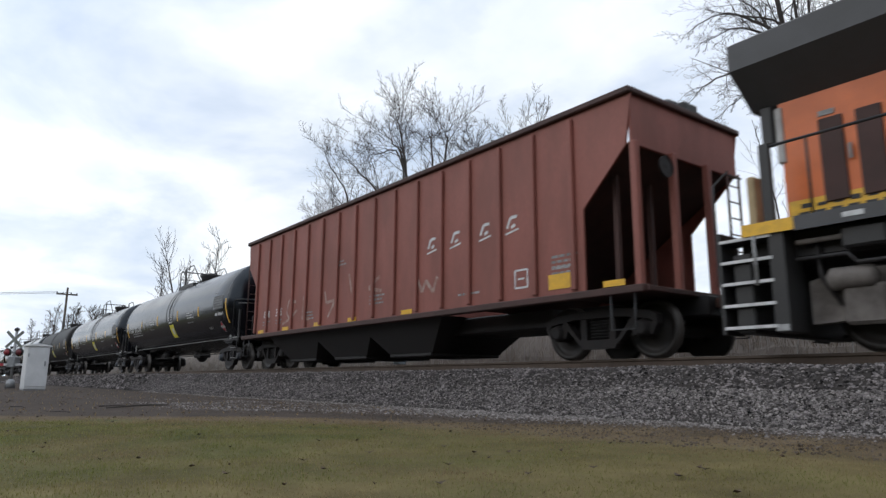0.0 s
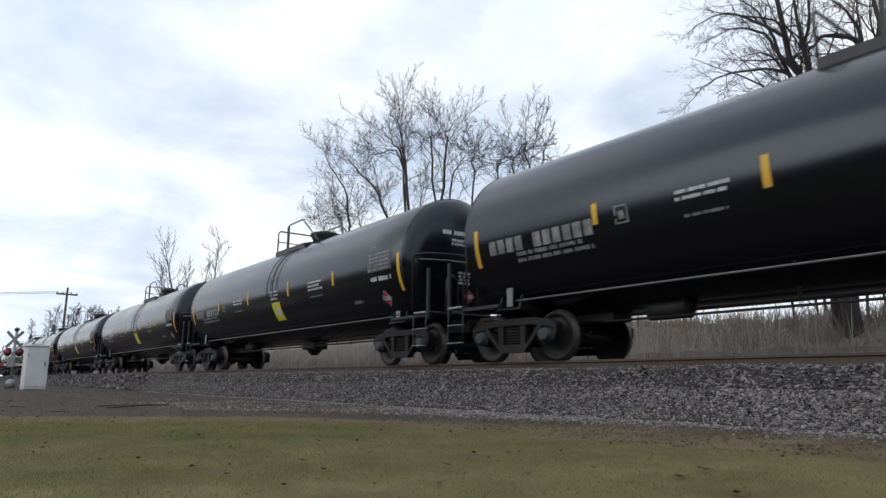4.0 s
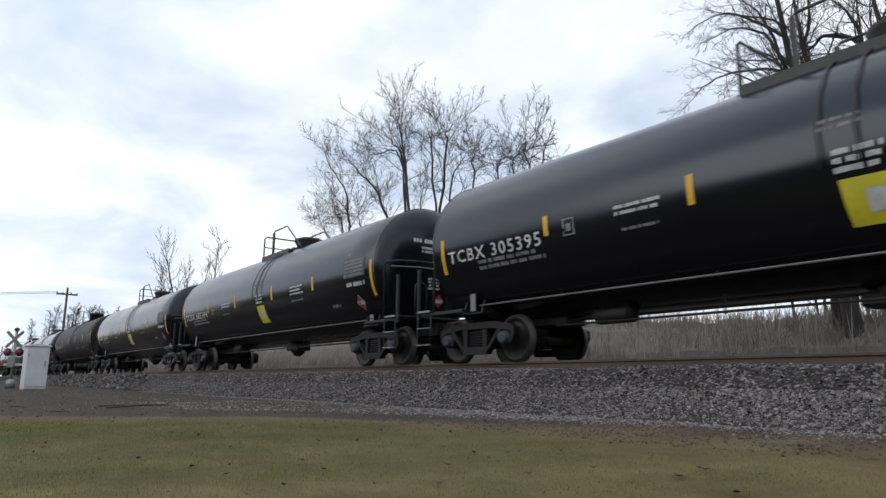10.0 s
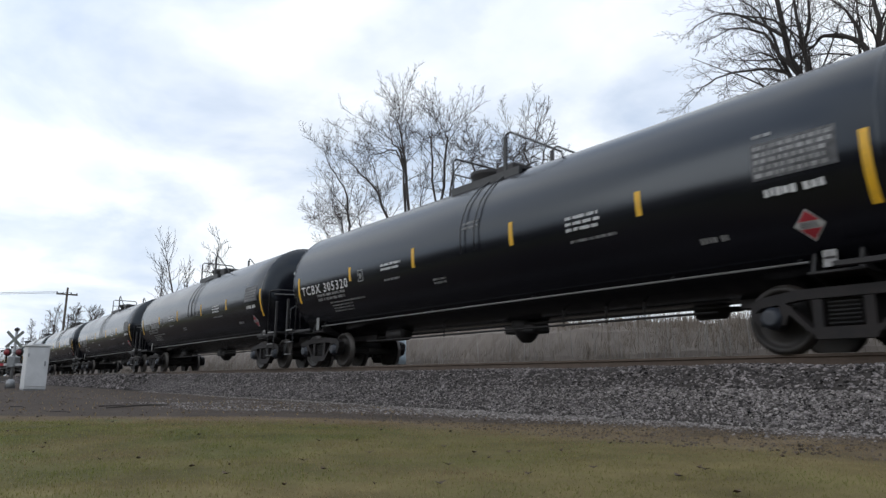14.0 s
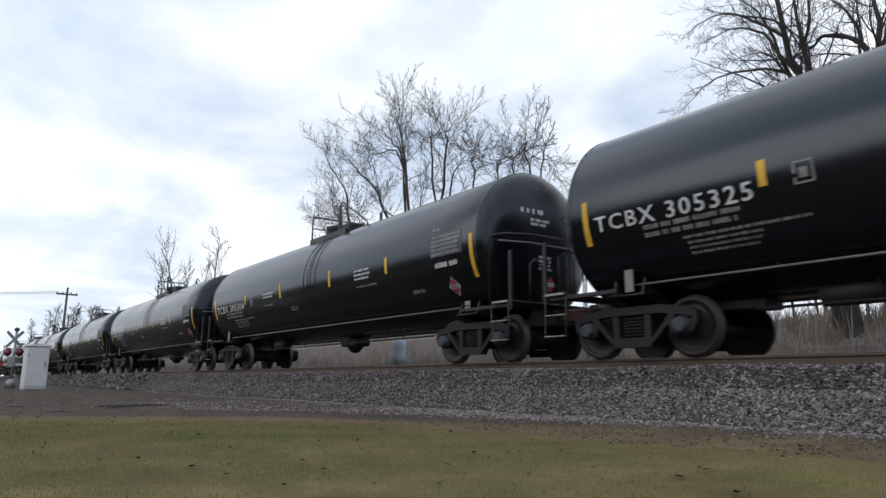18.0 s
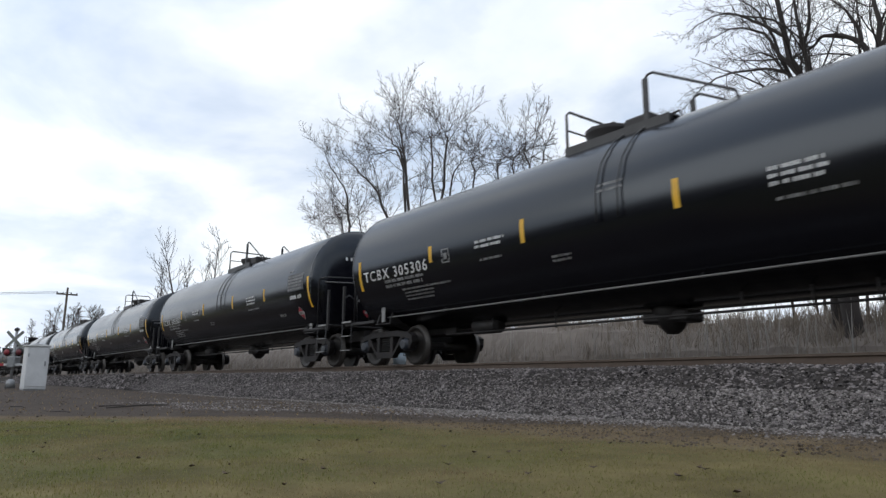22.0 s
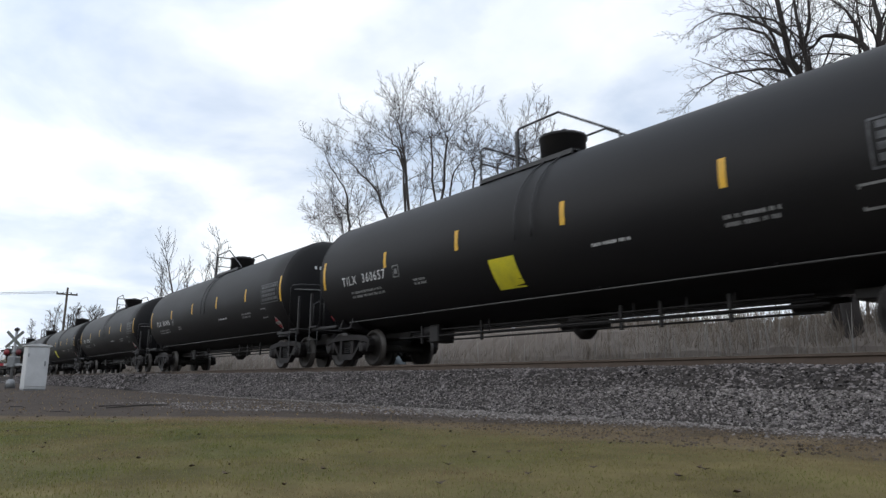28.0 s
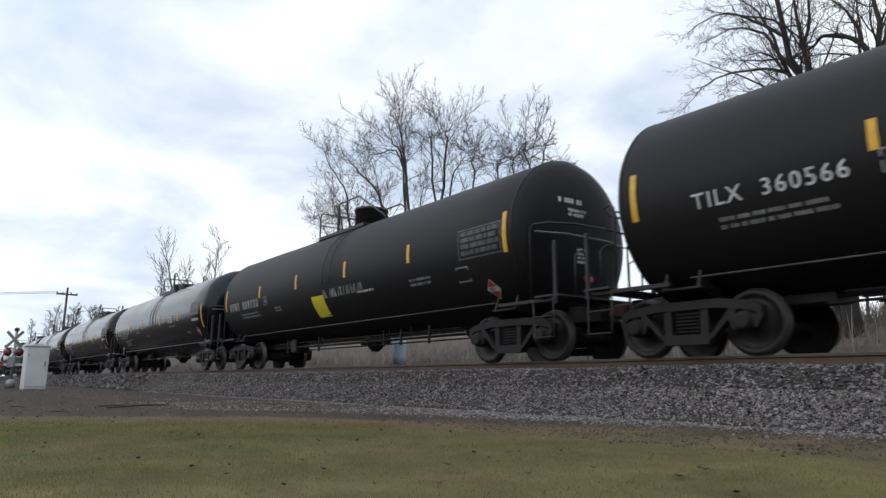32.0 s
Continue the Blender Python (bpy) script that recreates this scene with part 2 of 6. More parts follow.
def ground_material():
    m = material("meadow_ground", (0.058, 0.067, 0.021), 0.95, scale=1.4, fine=55, spread=0.5, bump=0.7,
                 other=(0.130, 0.100, 0.047), amount=0.65, sharp=0.14, spec=0.1)
    nt = m.node_tree
    b = nt.nodes["Principled BSDF"]
    link = nt.links.new
    old = b.inputs["Base Color"].links[0].from_socket
    tc = nt.nodes.new("ShaderNodeTexCoord")
    sep = nt.nodes.new("ShaderNodeSeparateXYZ")
    link(tc.outputs["Object"], sep.inputs[0])
    wob = node(nt, "ShaderNodeTexNoise", Scale=0.8, Detail=6.0, Roughness=0.65)
    link(tc.outputs["Object"], wob.inputs["Vector"])
    s = nt.nodes.new("ShaderNodeMath")
    s.operation = "MULTIPLY_ADD"
    s.inputs[1].default_value, s.inputs[2].default_value = 1.6, -0.8
    link(wob.outputs["Fac"], s.inputs[0])
    edge = nt.nodes.new("ShaderNodeMath")
    edge.operation = "ADD"
    link(sep.outputs["Y"], edge.inputs[0])
    link(s.outputs[0], edge.inputs[1])
    # the lawn narrows along the line
    back = nt.nodes.new("ShaderNodeMath")
    back.operation = "MULTIPLY_ADD"
    back.inputs[1].default_value, back.inputs[2].default_value = -1.0, -2.0
    link(sep.outputs["X"], back.inputs[0])
    cut = nt.nodes.new("ShaderNodeClamp")
    cut.inputs["Min"].default_value, cut.inputs["Max"].default_value = 0.0, 8.0
    link(back.outputs[0], cut.inputs[0])
    power = nt.nodes.new("ShaderNodeMath")
    power.operation = "POWER"
    power.inputs[1].default_value = 3.4
    link(cut.outputs[0], power.inputs[0])
    more = nt.nodes.new("ShaderNodeMath")
    more.operation = "MULTIPLY_ADD"
    more.inputs[1].default_value = 0.0053
    link(power.outputs[0], more.inputs[0])
    link(edge.outputs[0], more.inputs[2])
    edge = more
    # drier towards the open end of the lawn
    dry = nt.nodes.new("ShaderNodeMapRange")
    dry.inputs["From Min"].default_value, dry.inputs["From Max"].default_value = -6.5, -1.0
    dry.inputs["To Max"].default_value = 0.72
    link(sep.outputs["X"], dry.inputs[0])
    parch = nt.nodes.new("ShaderNodeMixRGB")
    parch.inputs[2].default_value = (0.150, 0.116, 0.054, 1)
    link(dry.outputs[0], parch.inputs[0])
    link(old, parch.inputs[1])
    old = parch.outputs[0]
    # the lawn gives way to dead brown grass, then to dirt, towards the track
    for lo, hi, colour in ((-5.3, -4.4, (0.125, 0.094, 0.060)), (-3.9, -3.2, (0.060, 0.047, 0.039)), (6.0, 9.0, (0.15, 0.12, 0.085))):
        rng = nt.nodes.new("ShaderNodeMapRange")
        rng.inputs["From Min"].default_value, rng.inputs["From Max"].default_value = lo, hi
        link(edge.outputs[0], rng.inputs[0])
        mix = nt.nodes.new("ShaderNodeMixRGB")
        mix.inputs[2].default_value = (*colour, 1)
        link(rng.outputs[0], mix.inputs[0])
        link(old, mix.inputs[1])
        old = mix.outputs[0]
    # mottling of the bare earth and the sod
    blot = node(nt, "ShaderNodeTexNoise", Scale=1.3, Detail=9.0, Roughness=0.72)
    link(tc.outputs["Object"], blot.inputs["Vector"])
    span = nt.nodes.new("ShaderNodeMapRange")
    span.inputs["From Min"].default_value, span.inputs["From Max"].default_value = 0.32, 0.68
    span.inputs["To Min"].default_value, span.inputs["To Max"].default_value = 0.64, 1.36
    link(blot.outputs["Fac"], span.inputs[0])
    mottle = nt.nodes.new("ShaderNodeMixRGB")
    mottle.blend_type = "MULTIPLY"
    mottle.inputs[0].default_value = 1.0
    link(old, mottle.inputs[1])
    link(span.outputs[0], mottle.inputs[2])
    link(mottle.outputs[0], b.inputs["Base Color"])
    return m


MEADOW = ground_material()
STONE = material("grey_ballast_stone", (0.165, 0.147, 0.143), 0.9, scale=9, fine=90, other=(0.05, 0.046, 0.048), amount=0.7,
                 by_piece=0.95, joined=True, bump=0.4, spec=0.15)
PALE_STONE = material("pale_gravel_stone", (0.235, 0.215, 0.205), 0.9, scale=9, fine=90, other=(0.13, 0.115, 0.11), amount=0.6,
                      by_piece=0.6, joined=True, bump=0.4, spec=0.15)
BED = material("ballast_bed", (0.045, 0.040, 0.037), 0.95, spec=0.05, scale=14, fine=40, spread=0.6, other=(0.040, 0.036, 0.034), bump=0.9)
CLOD = material("dark_earth_clods", (0.085, 0.067, 0.054), 0.95, scale=7, fine=60, other=(0.14, 0.12, 0.10), amount=0.5, by_piece=0.35, joined=True, bump=0.5, spec=0.1)
RAILSTEEL = material("rusted_rail_web", (0.100, 0.072, 0.055), 0.8, scale=5, other=(0.065, 0.048, 0.038), bump=0.3)
TIMBER = material("creosoted_timber", (0.055, 0.042, 0.033), 0.85, scale=3, other=(0.10, 0.085, 0.07), stretch=(6, 1, 1), bump=0.5)


def ground_height(x, y):
    z = GRASS_Z + 0.035 * noise.noise((x * 0.35, y * 0.35, 0.0)) + 0.015 * noise.noise((x * 1.6, y * 1.6, 4.0))
    if y > 5:
        z += min(1.0, (y - 5) / 6) * 0.35
    return z


def build_ground():
    s = Shape()
    xs = [-2500, -900, -400, -200, -140, -100] + [-80 + 2 * i for i in range(30)] + [-20 + 0.4 * i for i in range(76)] + \
         [12, 16, 24, 40, 80, 200, 800, 2500]
    ys = [-2500, -600, -150, -60, -30, -20, -14, -12] + [-10 + 0.3 * i for i in range(40)] + [2.5, 4, 5, 6, 7, 8, 9, 10, 12, 15,
          20, 30, 60, 120, 300, 900, 2500]
    for x in xs:
        for y in ys:
            s.v.append((x, y, ground_height(x, y)))
    n = len(ys)
    for i in range(len(xs) - 1):
        for j in range(n - 1):
            s.f.append((i * n + j, (i + 1) * n + j, (i + 1) * n + j + 1, i * n + j + 1))
            s.s.append(True)
    structure("ground", s, MEADOW, "patchy green and brown winter lawn running to bare earth")


def bed_height(y):
    """Cross-section of the ballast bank."""
    d = abs(y - TRACK_Y)
    pts = ((0.0, -0.20), (1.45, -0.19), (2.0, -0.17), (2.2, -0.20), (2.80, -0.58), (3.10, -0.76), (3.3, -0.86), (3.9, -1.0))
    for (a, za), (b, zb) in zip(pts, pts[1:]):
        if d <= b:
            return za + (zb - za) * (d - a) / (b - a)
    return -1.0


def build_track():
    s = Shape()
    ys = [TRACK_Y + d for d in (-4.5, -3.9, -3.3, -3.1, -2.95, -2.8, -2.5, -2.2, -2.0, -1.45, -0.7, 0, 0.7, 1.45, 2.0, 2.2, 2.5, 2.8, 3.1, 3.3, 3.9, 4.5)]
    xs = [-900, -500, -300, -200] + [-150 + 2.0 * i for i in range(60)] + [-30 + 0.5 * i for i in range(80)] + [12, 20, 40, 100, 400, 900]
    for x in xs:
        for y in ys:
            s.v.append((x, y, bed_height(y) + 0.03 * noise.noise((x * 1.3, y * 1.3, 9))))
    n = len(ys)
    for i in range(len(xs) - 1):
        for j in range(n - 1):
            s.f.append((i * n + j, (i + 1) * n + j, (i + 1) * n + j + 1, i * n + j + 1))
            s.s.append(True)
    structure("ballast_bank", s, BED, "dark crushed stone bank under the track")
    prof = [(-0.036, 0), (0.036, 0), (0.036, -0.035), (0.010, -0.05), (0.009, -0.145), (0.07, -0.165), (0.07, -0.18),
            (-0.07, -0.18), (-0.07, -0.165), (-0.009, -0.145), (-0.010, -0.05), (-0.036, -0.035)]
    for y in (0.0, 2 * TRACK_Y):
        r = hub("rail", pose(0, y, 0), "rusty steel running rail with a worn bright head", "rail", "running rails")
        part("rail_web", Shape().prism(prof, -900, 900, "x"), RAILSTEEL, r)
        part("rail_head", Shape().box(-900, 900, -0.030, 0.030, 0.0005, 0.003), TREAD, r, "polished bright running surface")
    tie = Shape().box(-0.115, 0.115, -1.3, 1.3, -0.375, -0.185, 0.012).mesh("tie", TIMBER)
    for i in range(90):
        x = -40 + 0.5 * i + random.uniform(-0.02, 0.02)
        t = new("tie", tie)
        t.matrix_basis = pose(x, TRACK_Y, random.uniform(-0.01, 0.005), 0, 0, random.uniform(-1, 1))
        tagged(t, "dark creosoted timber tie bedded in crushed stone", "tie", "ties under the rails")


def lump(s, x, y, z, r, rng):
    """An angular stone of eight corners."""
    k = len(s.v)
    a = rng.random() * 6.28
    ca, sa = math.cos(a), math.sin(a)
    ex, ey, ez = r * rng.uniform(0.7, 1.35), r * rng.uniform(0.6, 1.1), r * rng.uniform(0.5, 0.95)
    tx, ty = rng.uniform(-0.5, 0.5), rng.uniform(-0.5, 0.5)
    for sx, sy, sz in ((1, 0, 0), (0, 1, 0), (-1, 0, 0), (0, -1, 0), (0.6, 0.6, 1), (-0.7, 0.5, 0.8), (-0.5, -0.7, 1), (0.7, -0.5, 0.8)):
        px, py, pz = sx * ex * rng.uniform(0.8, 1.2), sy * ey * rng.uniform(0.8, 1.2), sz * ez
        s.v.append((x + px * ca - py * sa, y + px * sa + py * ca, z + pz + tx * px + ty * py))
    for f in ((0, 1, 4), (1, 5, 4), (1, 2, 5), (2, 6, 5), (2, 3, 6), (3, 7, 6), (3, 0, 7), (0, 4, 7), (4, 5, 6, 7)):
        s.f.append(tuple(i + k for i in f))
        s.s.append(False)


def gravel_foot(x):
    """The line where the gravel gives way to earth."""
    return -2.45 - 0.95 * min(1, max(0, (-x - 4) / 4)) - 2.0 * min(1, max(0, (-x - 8) / 2.6)) - 0.04 * max(0, -x - 10.6)


def build_stones():
    rng = random.Random(5)
    coarse, fine = Shape(), Shape()
    for _ in range(80000):
        x = 4 - 34 * rng.random() ** 1.35
        y = TRACK_Y - rng.uniform(1.35, 3.15)
        lump(coarse, x, y, bed_height(y) - 0.012 + 0.03 * noise.noise((x * 1.3, y * 1.3, 9)), rng.uniform(0.011, 0.029), rng)
    for _ in range(7000):
        x = -30 - 60 * rng.random()
        y = TRACK_Y - rng.uniform(1.5, 3.2)
        lump(coarse, x, y, bed_height(y), rng.uniform(0.03, 0.07), rng)
    for _ in range(58000):
        # the pale gravel thins out over the earth and widens where the bank meets the road
        x = 3 - 30 * rng.random() ** 1.25
        foot = gravel_foot(x) + 0.35 * noise.noise((x * 0.8, 0, 3))
        top = TRACK_Y - 2.6
        y = top - (top - foot) * rng.random() ** 1.15 if rng.random() < 0.80 else foot - abs(rng.gauss(0, 0.38))
        if x < -8 and y < -2.9 and rng.random() < 0.25 + 0.1 * (-x - 8) - 0.5 * noise.noise((x * 0.7, y * 0.9, 8)):
            continue
        z = max(bed_height(y) + 0.03 * noise.noise((x * 1.3, y * 1.3, 9)), ground_height(x, y)) - 0.004
        lump(fine, x, y, z, rng.uniform(0.007, 0.017) * (1.5 if rng.random() < 0.12 else 1), rng)
    clods = Shape()
    for _ in range(1500):
        x = -8.5 - 28 * rng.random() ** 1.4
        y = rng.uniform(-9.0, -3.0)
        if 0.0053 * min(8, max(0, -x - 2)) ** 3.4 + y + 1.2 * noise.noise((x * 0.5, y * 0.6, 44)) < -4.2:
            continue
        lump(clods, x, y, ground_height(x, y) - 0.006, rng.uniform(0.006, 0.024), rng)
    for _ in range(9000):
        x = 3 - 16 * rng.random()
        y = rng.uniform(-5.0, -2.9)
        lump(clods, x, y, ground_height(x, y) - 0.004, rng.uniform(0.004, 0.016), rng)
    structure("earth_clods", clods, CLOD, "rough clods of dark bare earth and leaf litter", "stuff")
    structure("ballast_stones", coarse, STONE, "coarse dark grey crushed stones heaped along the track", "stuff")
    structure("gravel_stones", fine, PALE_STONE, "finer pale gravel spilled at the foot of the bank", "stuff")


build_ground()
build_track()
build_stones()

# ---------------------------------------------------------------- tank cars
CAR_L, TRUCK_AT, AXLE, WHEEL_R = 17.9, 6.975, 0.889, 0.457
TANK_R, TANK_Z, HALF = 1.59, 2.421, 7.76


def side_y(z, lift=0.006):
    """How far the shell stands out at the height z."""
    return math.sqrt(max(0.01, TANK_R ** 2 - (z - TANK_Z) ** 2)) + lift


def head_bulge(rho):
    """How far the dished end stands out at a distance from the tank's axis."""
    return 0.36 * (1 - min(1.0, rho / TANK_R) ** 3.2) ** 0.6


def patch(s, x0, x1, z0, z1, lift=0.006, slant=0.0, side=-1, n=None):
    """A film laid on the curved shell."""
    n = n or max(1, int(abs(z1 - z0) / 0.12) + 1)
    k = len(s.v)
    for i in range(n + 1):
        z = z0 + (z1 - z0) * i / n
        d = slant * i / n
        s.v += [(x0 + d, side * side_y(z, lift), z), (x1 + d, side * side_y(z, lift), z)]
    for i in range(n):
        a = k + 2 * i
        s.f.append((a, a + 1, a + 3, a + 2))
        s.s.append(True)
    return s


TEXTS = {}


def lettering(words, size, mat, bold=0.0):
    """Flat letters as a mesh, upright in x and z, left foot at the origin."""
    key = (words, size, mat.name)
    if key not in TEXTS:
        cu = bpy.data.curves.new("lettering", "FONT")
        cu.body, cu.size, cu.offset, cu.resolution_u, cu.space_character = words, size, bold, 2, 1.18
        ob = bpy.data.objects.new("lettering", cu)
        scene.collection.objects.link(ob)
        bpy.context.view_layer.update()
        me = bpy.data.meshes.new_from_object(ob.evaluated_get(bpy.context.evaluated_depsgraph_get()))
        bpy.data.objects.remove(ob)
        me.materials.clear()
        me.materials.append(mat)
        TEXTS[key] = me
    return TEXTS[key].copy()


def on_shell(me, x, z, width, height=None, side=-1):
    """Bends a lettering mesh round the shell and fits it to a width."""
    wide = max(v.co.x for v in me.vertices) or 1
    tall = max(v.co.y for v in me.vertices) or 1
    k = width / wide
    kz = (height / tall) if height else k
    for v in me.vertices:
        zz = z + v.co.y * kz
        v.co = (x + v.co.x * k, side * side_y(zz, 0.009), zz)
    return me


def bars(s, x, z, width, rows, rng, height=0.055, gap=0.10, side=-1, lift=0.006):
    """Lines of small unreadable writing as broken bars."""
    for i in range(rows):
        u, end, left = x, x + width * rng.uniform(0.75, 1.0), rng.randint(2, 6)
        top = z - i * gap
        while u < end - 0.02:
            w = height * rng.uniform(0.5, 0.72)
            low = top - height * rng.choice((1.0, 1.0, 1.0, 0.92))
            patch(s, u, u + w, low, top - height * rng.choice((0, 0, 0.08)), lift, 0, side, 1)
            left -= 1
            u += w + height * (0.18 if left else 0.85)
            left = left or rng.randint(2, 7)
    return s


def wheel_shape():
    s = Shape()
    for d in (-1, 1):
        prof = [(0.0, 0.09), (0.68, 0.10), (0.69, 0.19), (0.705, 0.30), (0.69, 0.375), (0.683, 0.40), (0.683, 0.482), (0.712, 0.484),
                (0.722, 0.459), (0.812, 0.453), (0.815, 0.385), (0.775, 0.37), (0.765, 0.30), (0.80, 0.19), (0.83, 0.13), (0.86, 0.09)]
        s.lathe([(d * a, r) for a, r in prof], 28, "y")
    return s


def wheelset_mesh():
    """The turned faces, with the worn rim and tread in brighter steel."""
    me = wheel_shape().mesh("wheelset", WHEEL)
    me.materials.append(RIM)
    for f in me.polygons:
        away = [math.hypot(me.vertices[i].co.x, me.vertices[i].co.z) for i in f.vertices]
        if min(away) > 0.44:
            f.material_index = 1
    return me


def build_truck(car, x, caps):
    """A three-piece truck under a car."""
    bol = Shape().box(-0.20, 0.20, -0.98, 0.98, 0.42, 0.74, 0.03)
    bol.lathe([(0.74, 0.36), (0.86, 0.36), (0.90, 0.28)], 20, "z")
    bol.box(-0.95, -0.84, -0.95, 0.95, 0.35, 0.45, 0.02).box(0.84, 0.95, -0.95, 0.95, 0.35, 0.45, 0.02)
    t = part("truck", bol, GRIME, car, "", (x, 0, 0))
    for d in (-1, 1):
        y0, y1 = sorted((d * 0.93, d * 1.09))
        f = Shape()
        # top chord, drop ends over the boxes, diagonal struts and the lower chord, with open windows
        f.prism([(-1.16, 0.50), (-1.16, 0.66), (-1.02, 0.73), (-0.55, 0.80), (0.55, 0.80), (1.02, 0.73), (1.16, 0.66), (1.16, 0.50),
                 (1.02, 0.60), (0.5, 0.67), (-0.5, 0.67), (-1.02, 0.60)], y0, y1)
        f.prism([(-0.36, 0.66), (-0.24, 0.66), (-0.24, 0.28), (-0.36, 0.28)], y0, y1)
        f.prism([(0.24, 0.66), (0.36, 0.66), (0.36, 0.28), (0.24, 0.28)], y0, y1)
        f.prism([(-0.42, 0.31), (0.42, 0.31), (0.34, 0.16), (-0.34, 0.16)], y0, y1)
        for e in (-1, 1):
            f.prism([(e * 0.83, 0.66), (e * 0.71, 0.66), (e * 0.28, 0.19), (e * 0.42, 0.25)][::e], y0, y1)
            f.prism([(e * 1.17, 0.52), (e * 1.07, 0.36), (e * 1.03, 0.36), (e * 1.03, 0.55)][::e], y0, y1)
            f.prism([(e * 0.62, 0.60), (e * 0.72, 0.36), (e * 0.78, 0.36), (e * 0.78, 0.60)][::e], y0, y1)
        part("side_frame", f, RUST, t, "rust-brown cast steel side frame")
        sp = Shape()
        wave = [(d * (1.07 if k % 2 else 1.025), 0.32 + 0.026 * k) for k in range(13)]
        sp.prism([(d * 0.95, 0.32)] + wave + [(d * 0.95, 0.635)], -0.19, 0.19, "x")
        part("spring_nest", sp, BLACKENG, t)
        for e in (-1, 1):
            c = Shape().lathe([(d * 0.86, 0.15), (d * 1.08, 0.15), (d * 1.10, 0.12), (d * 1.16, 0.115), (d * 1.165, 0.08)], 14, "y",
                              (e * AXLE, 0, WHEEL_R))
            part("bearing_cap", c, caps, t)
    wm = wheelset_mesh()
    for e in (-1, 1):
        part("wheelset", wm, WHEEL, t, "", (e * AXLE, 0, WHEEL_R))
    return t


def ladder_rails(car, x0, x1, pts_y, zs):
    for x in (x0, x1):
        part("jacket_strap", Shape().tube([(x + 0.02 * (k % 2), y, z) for k, (y, z) in enumerate(zip(pts_y, zs))], 0.014, 6), RAILING, car)


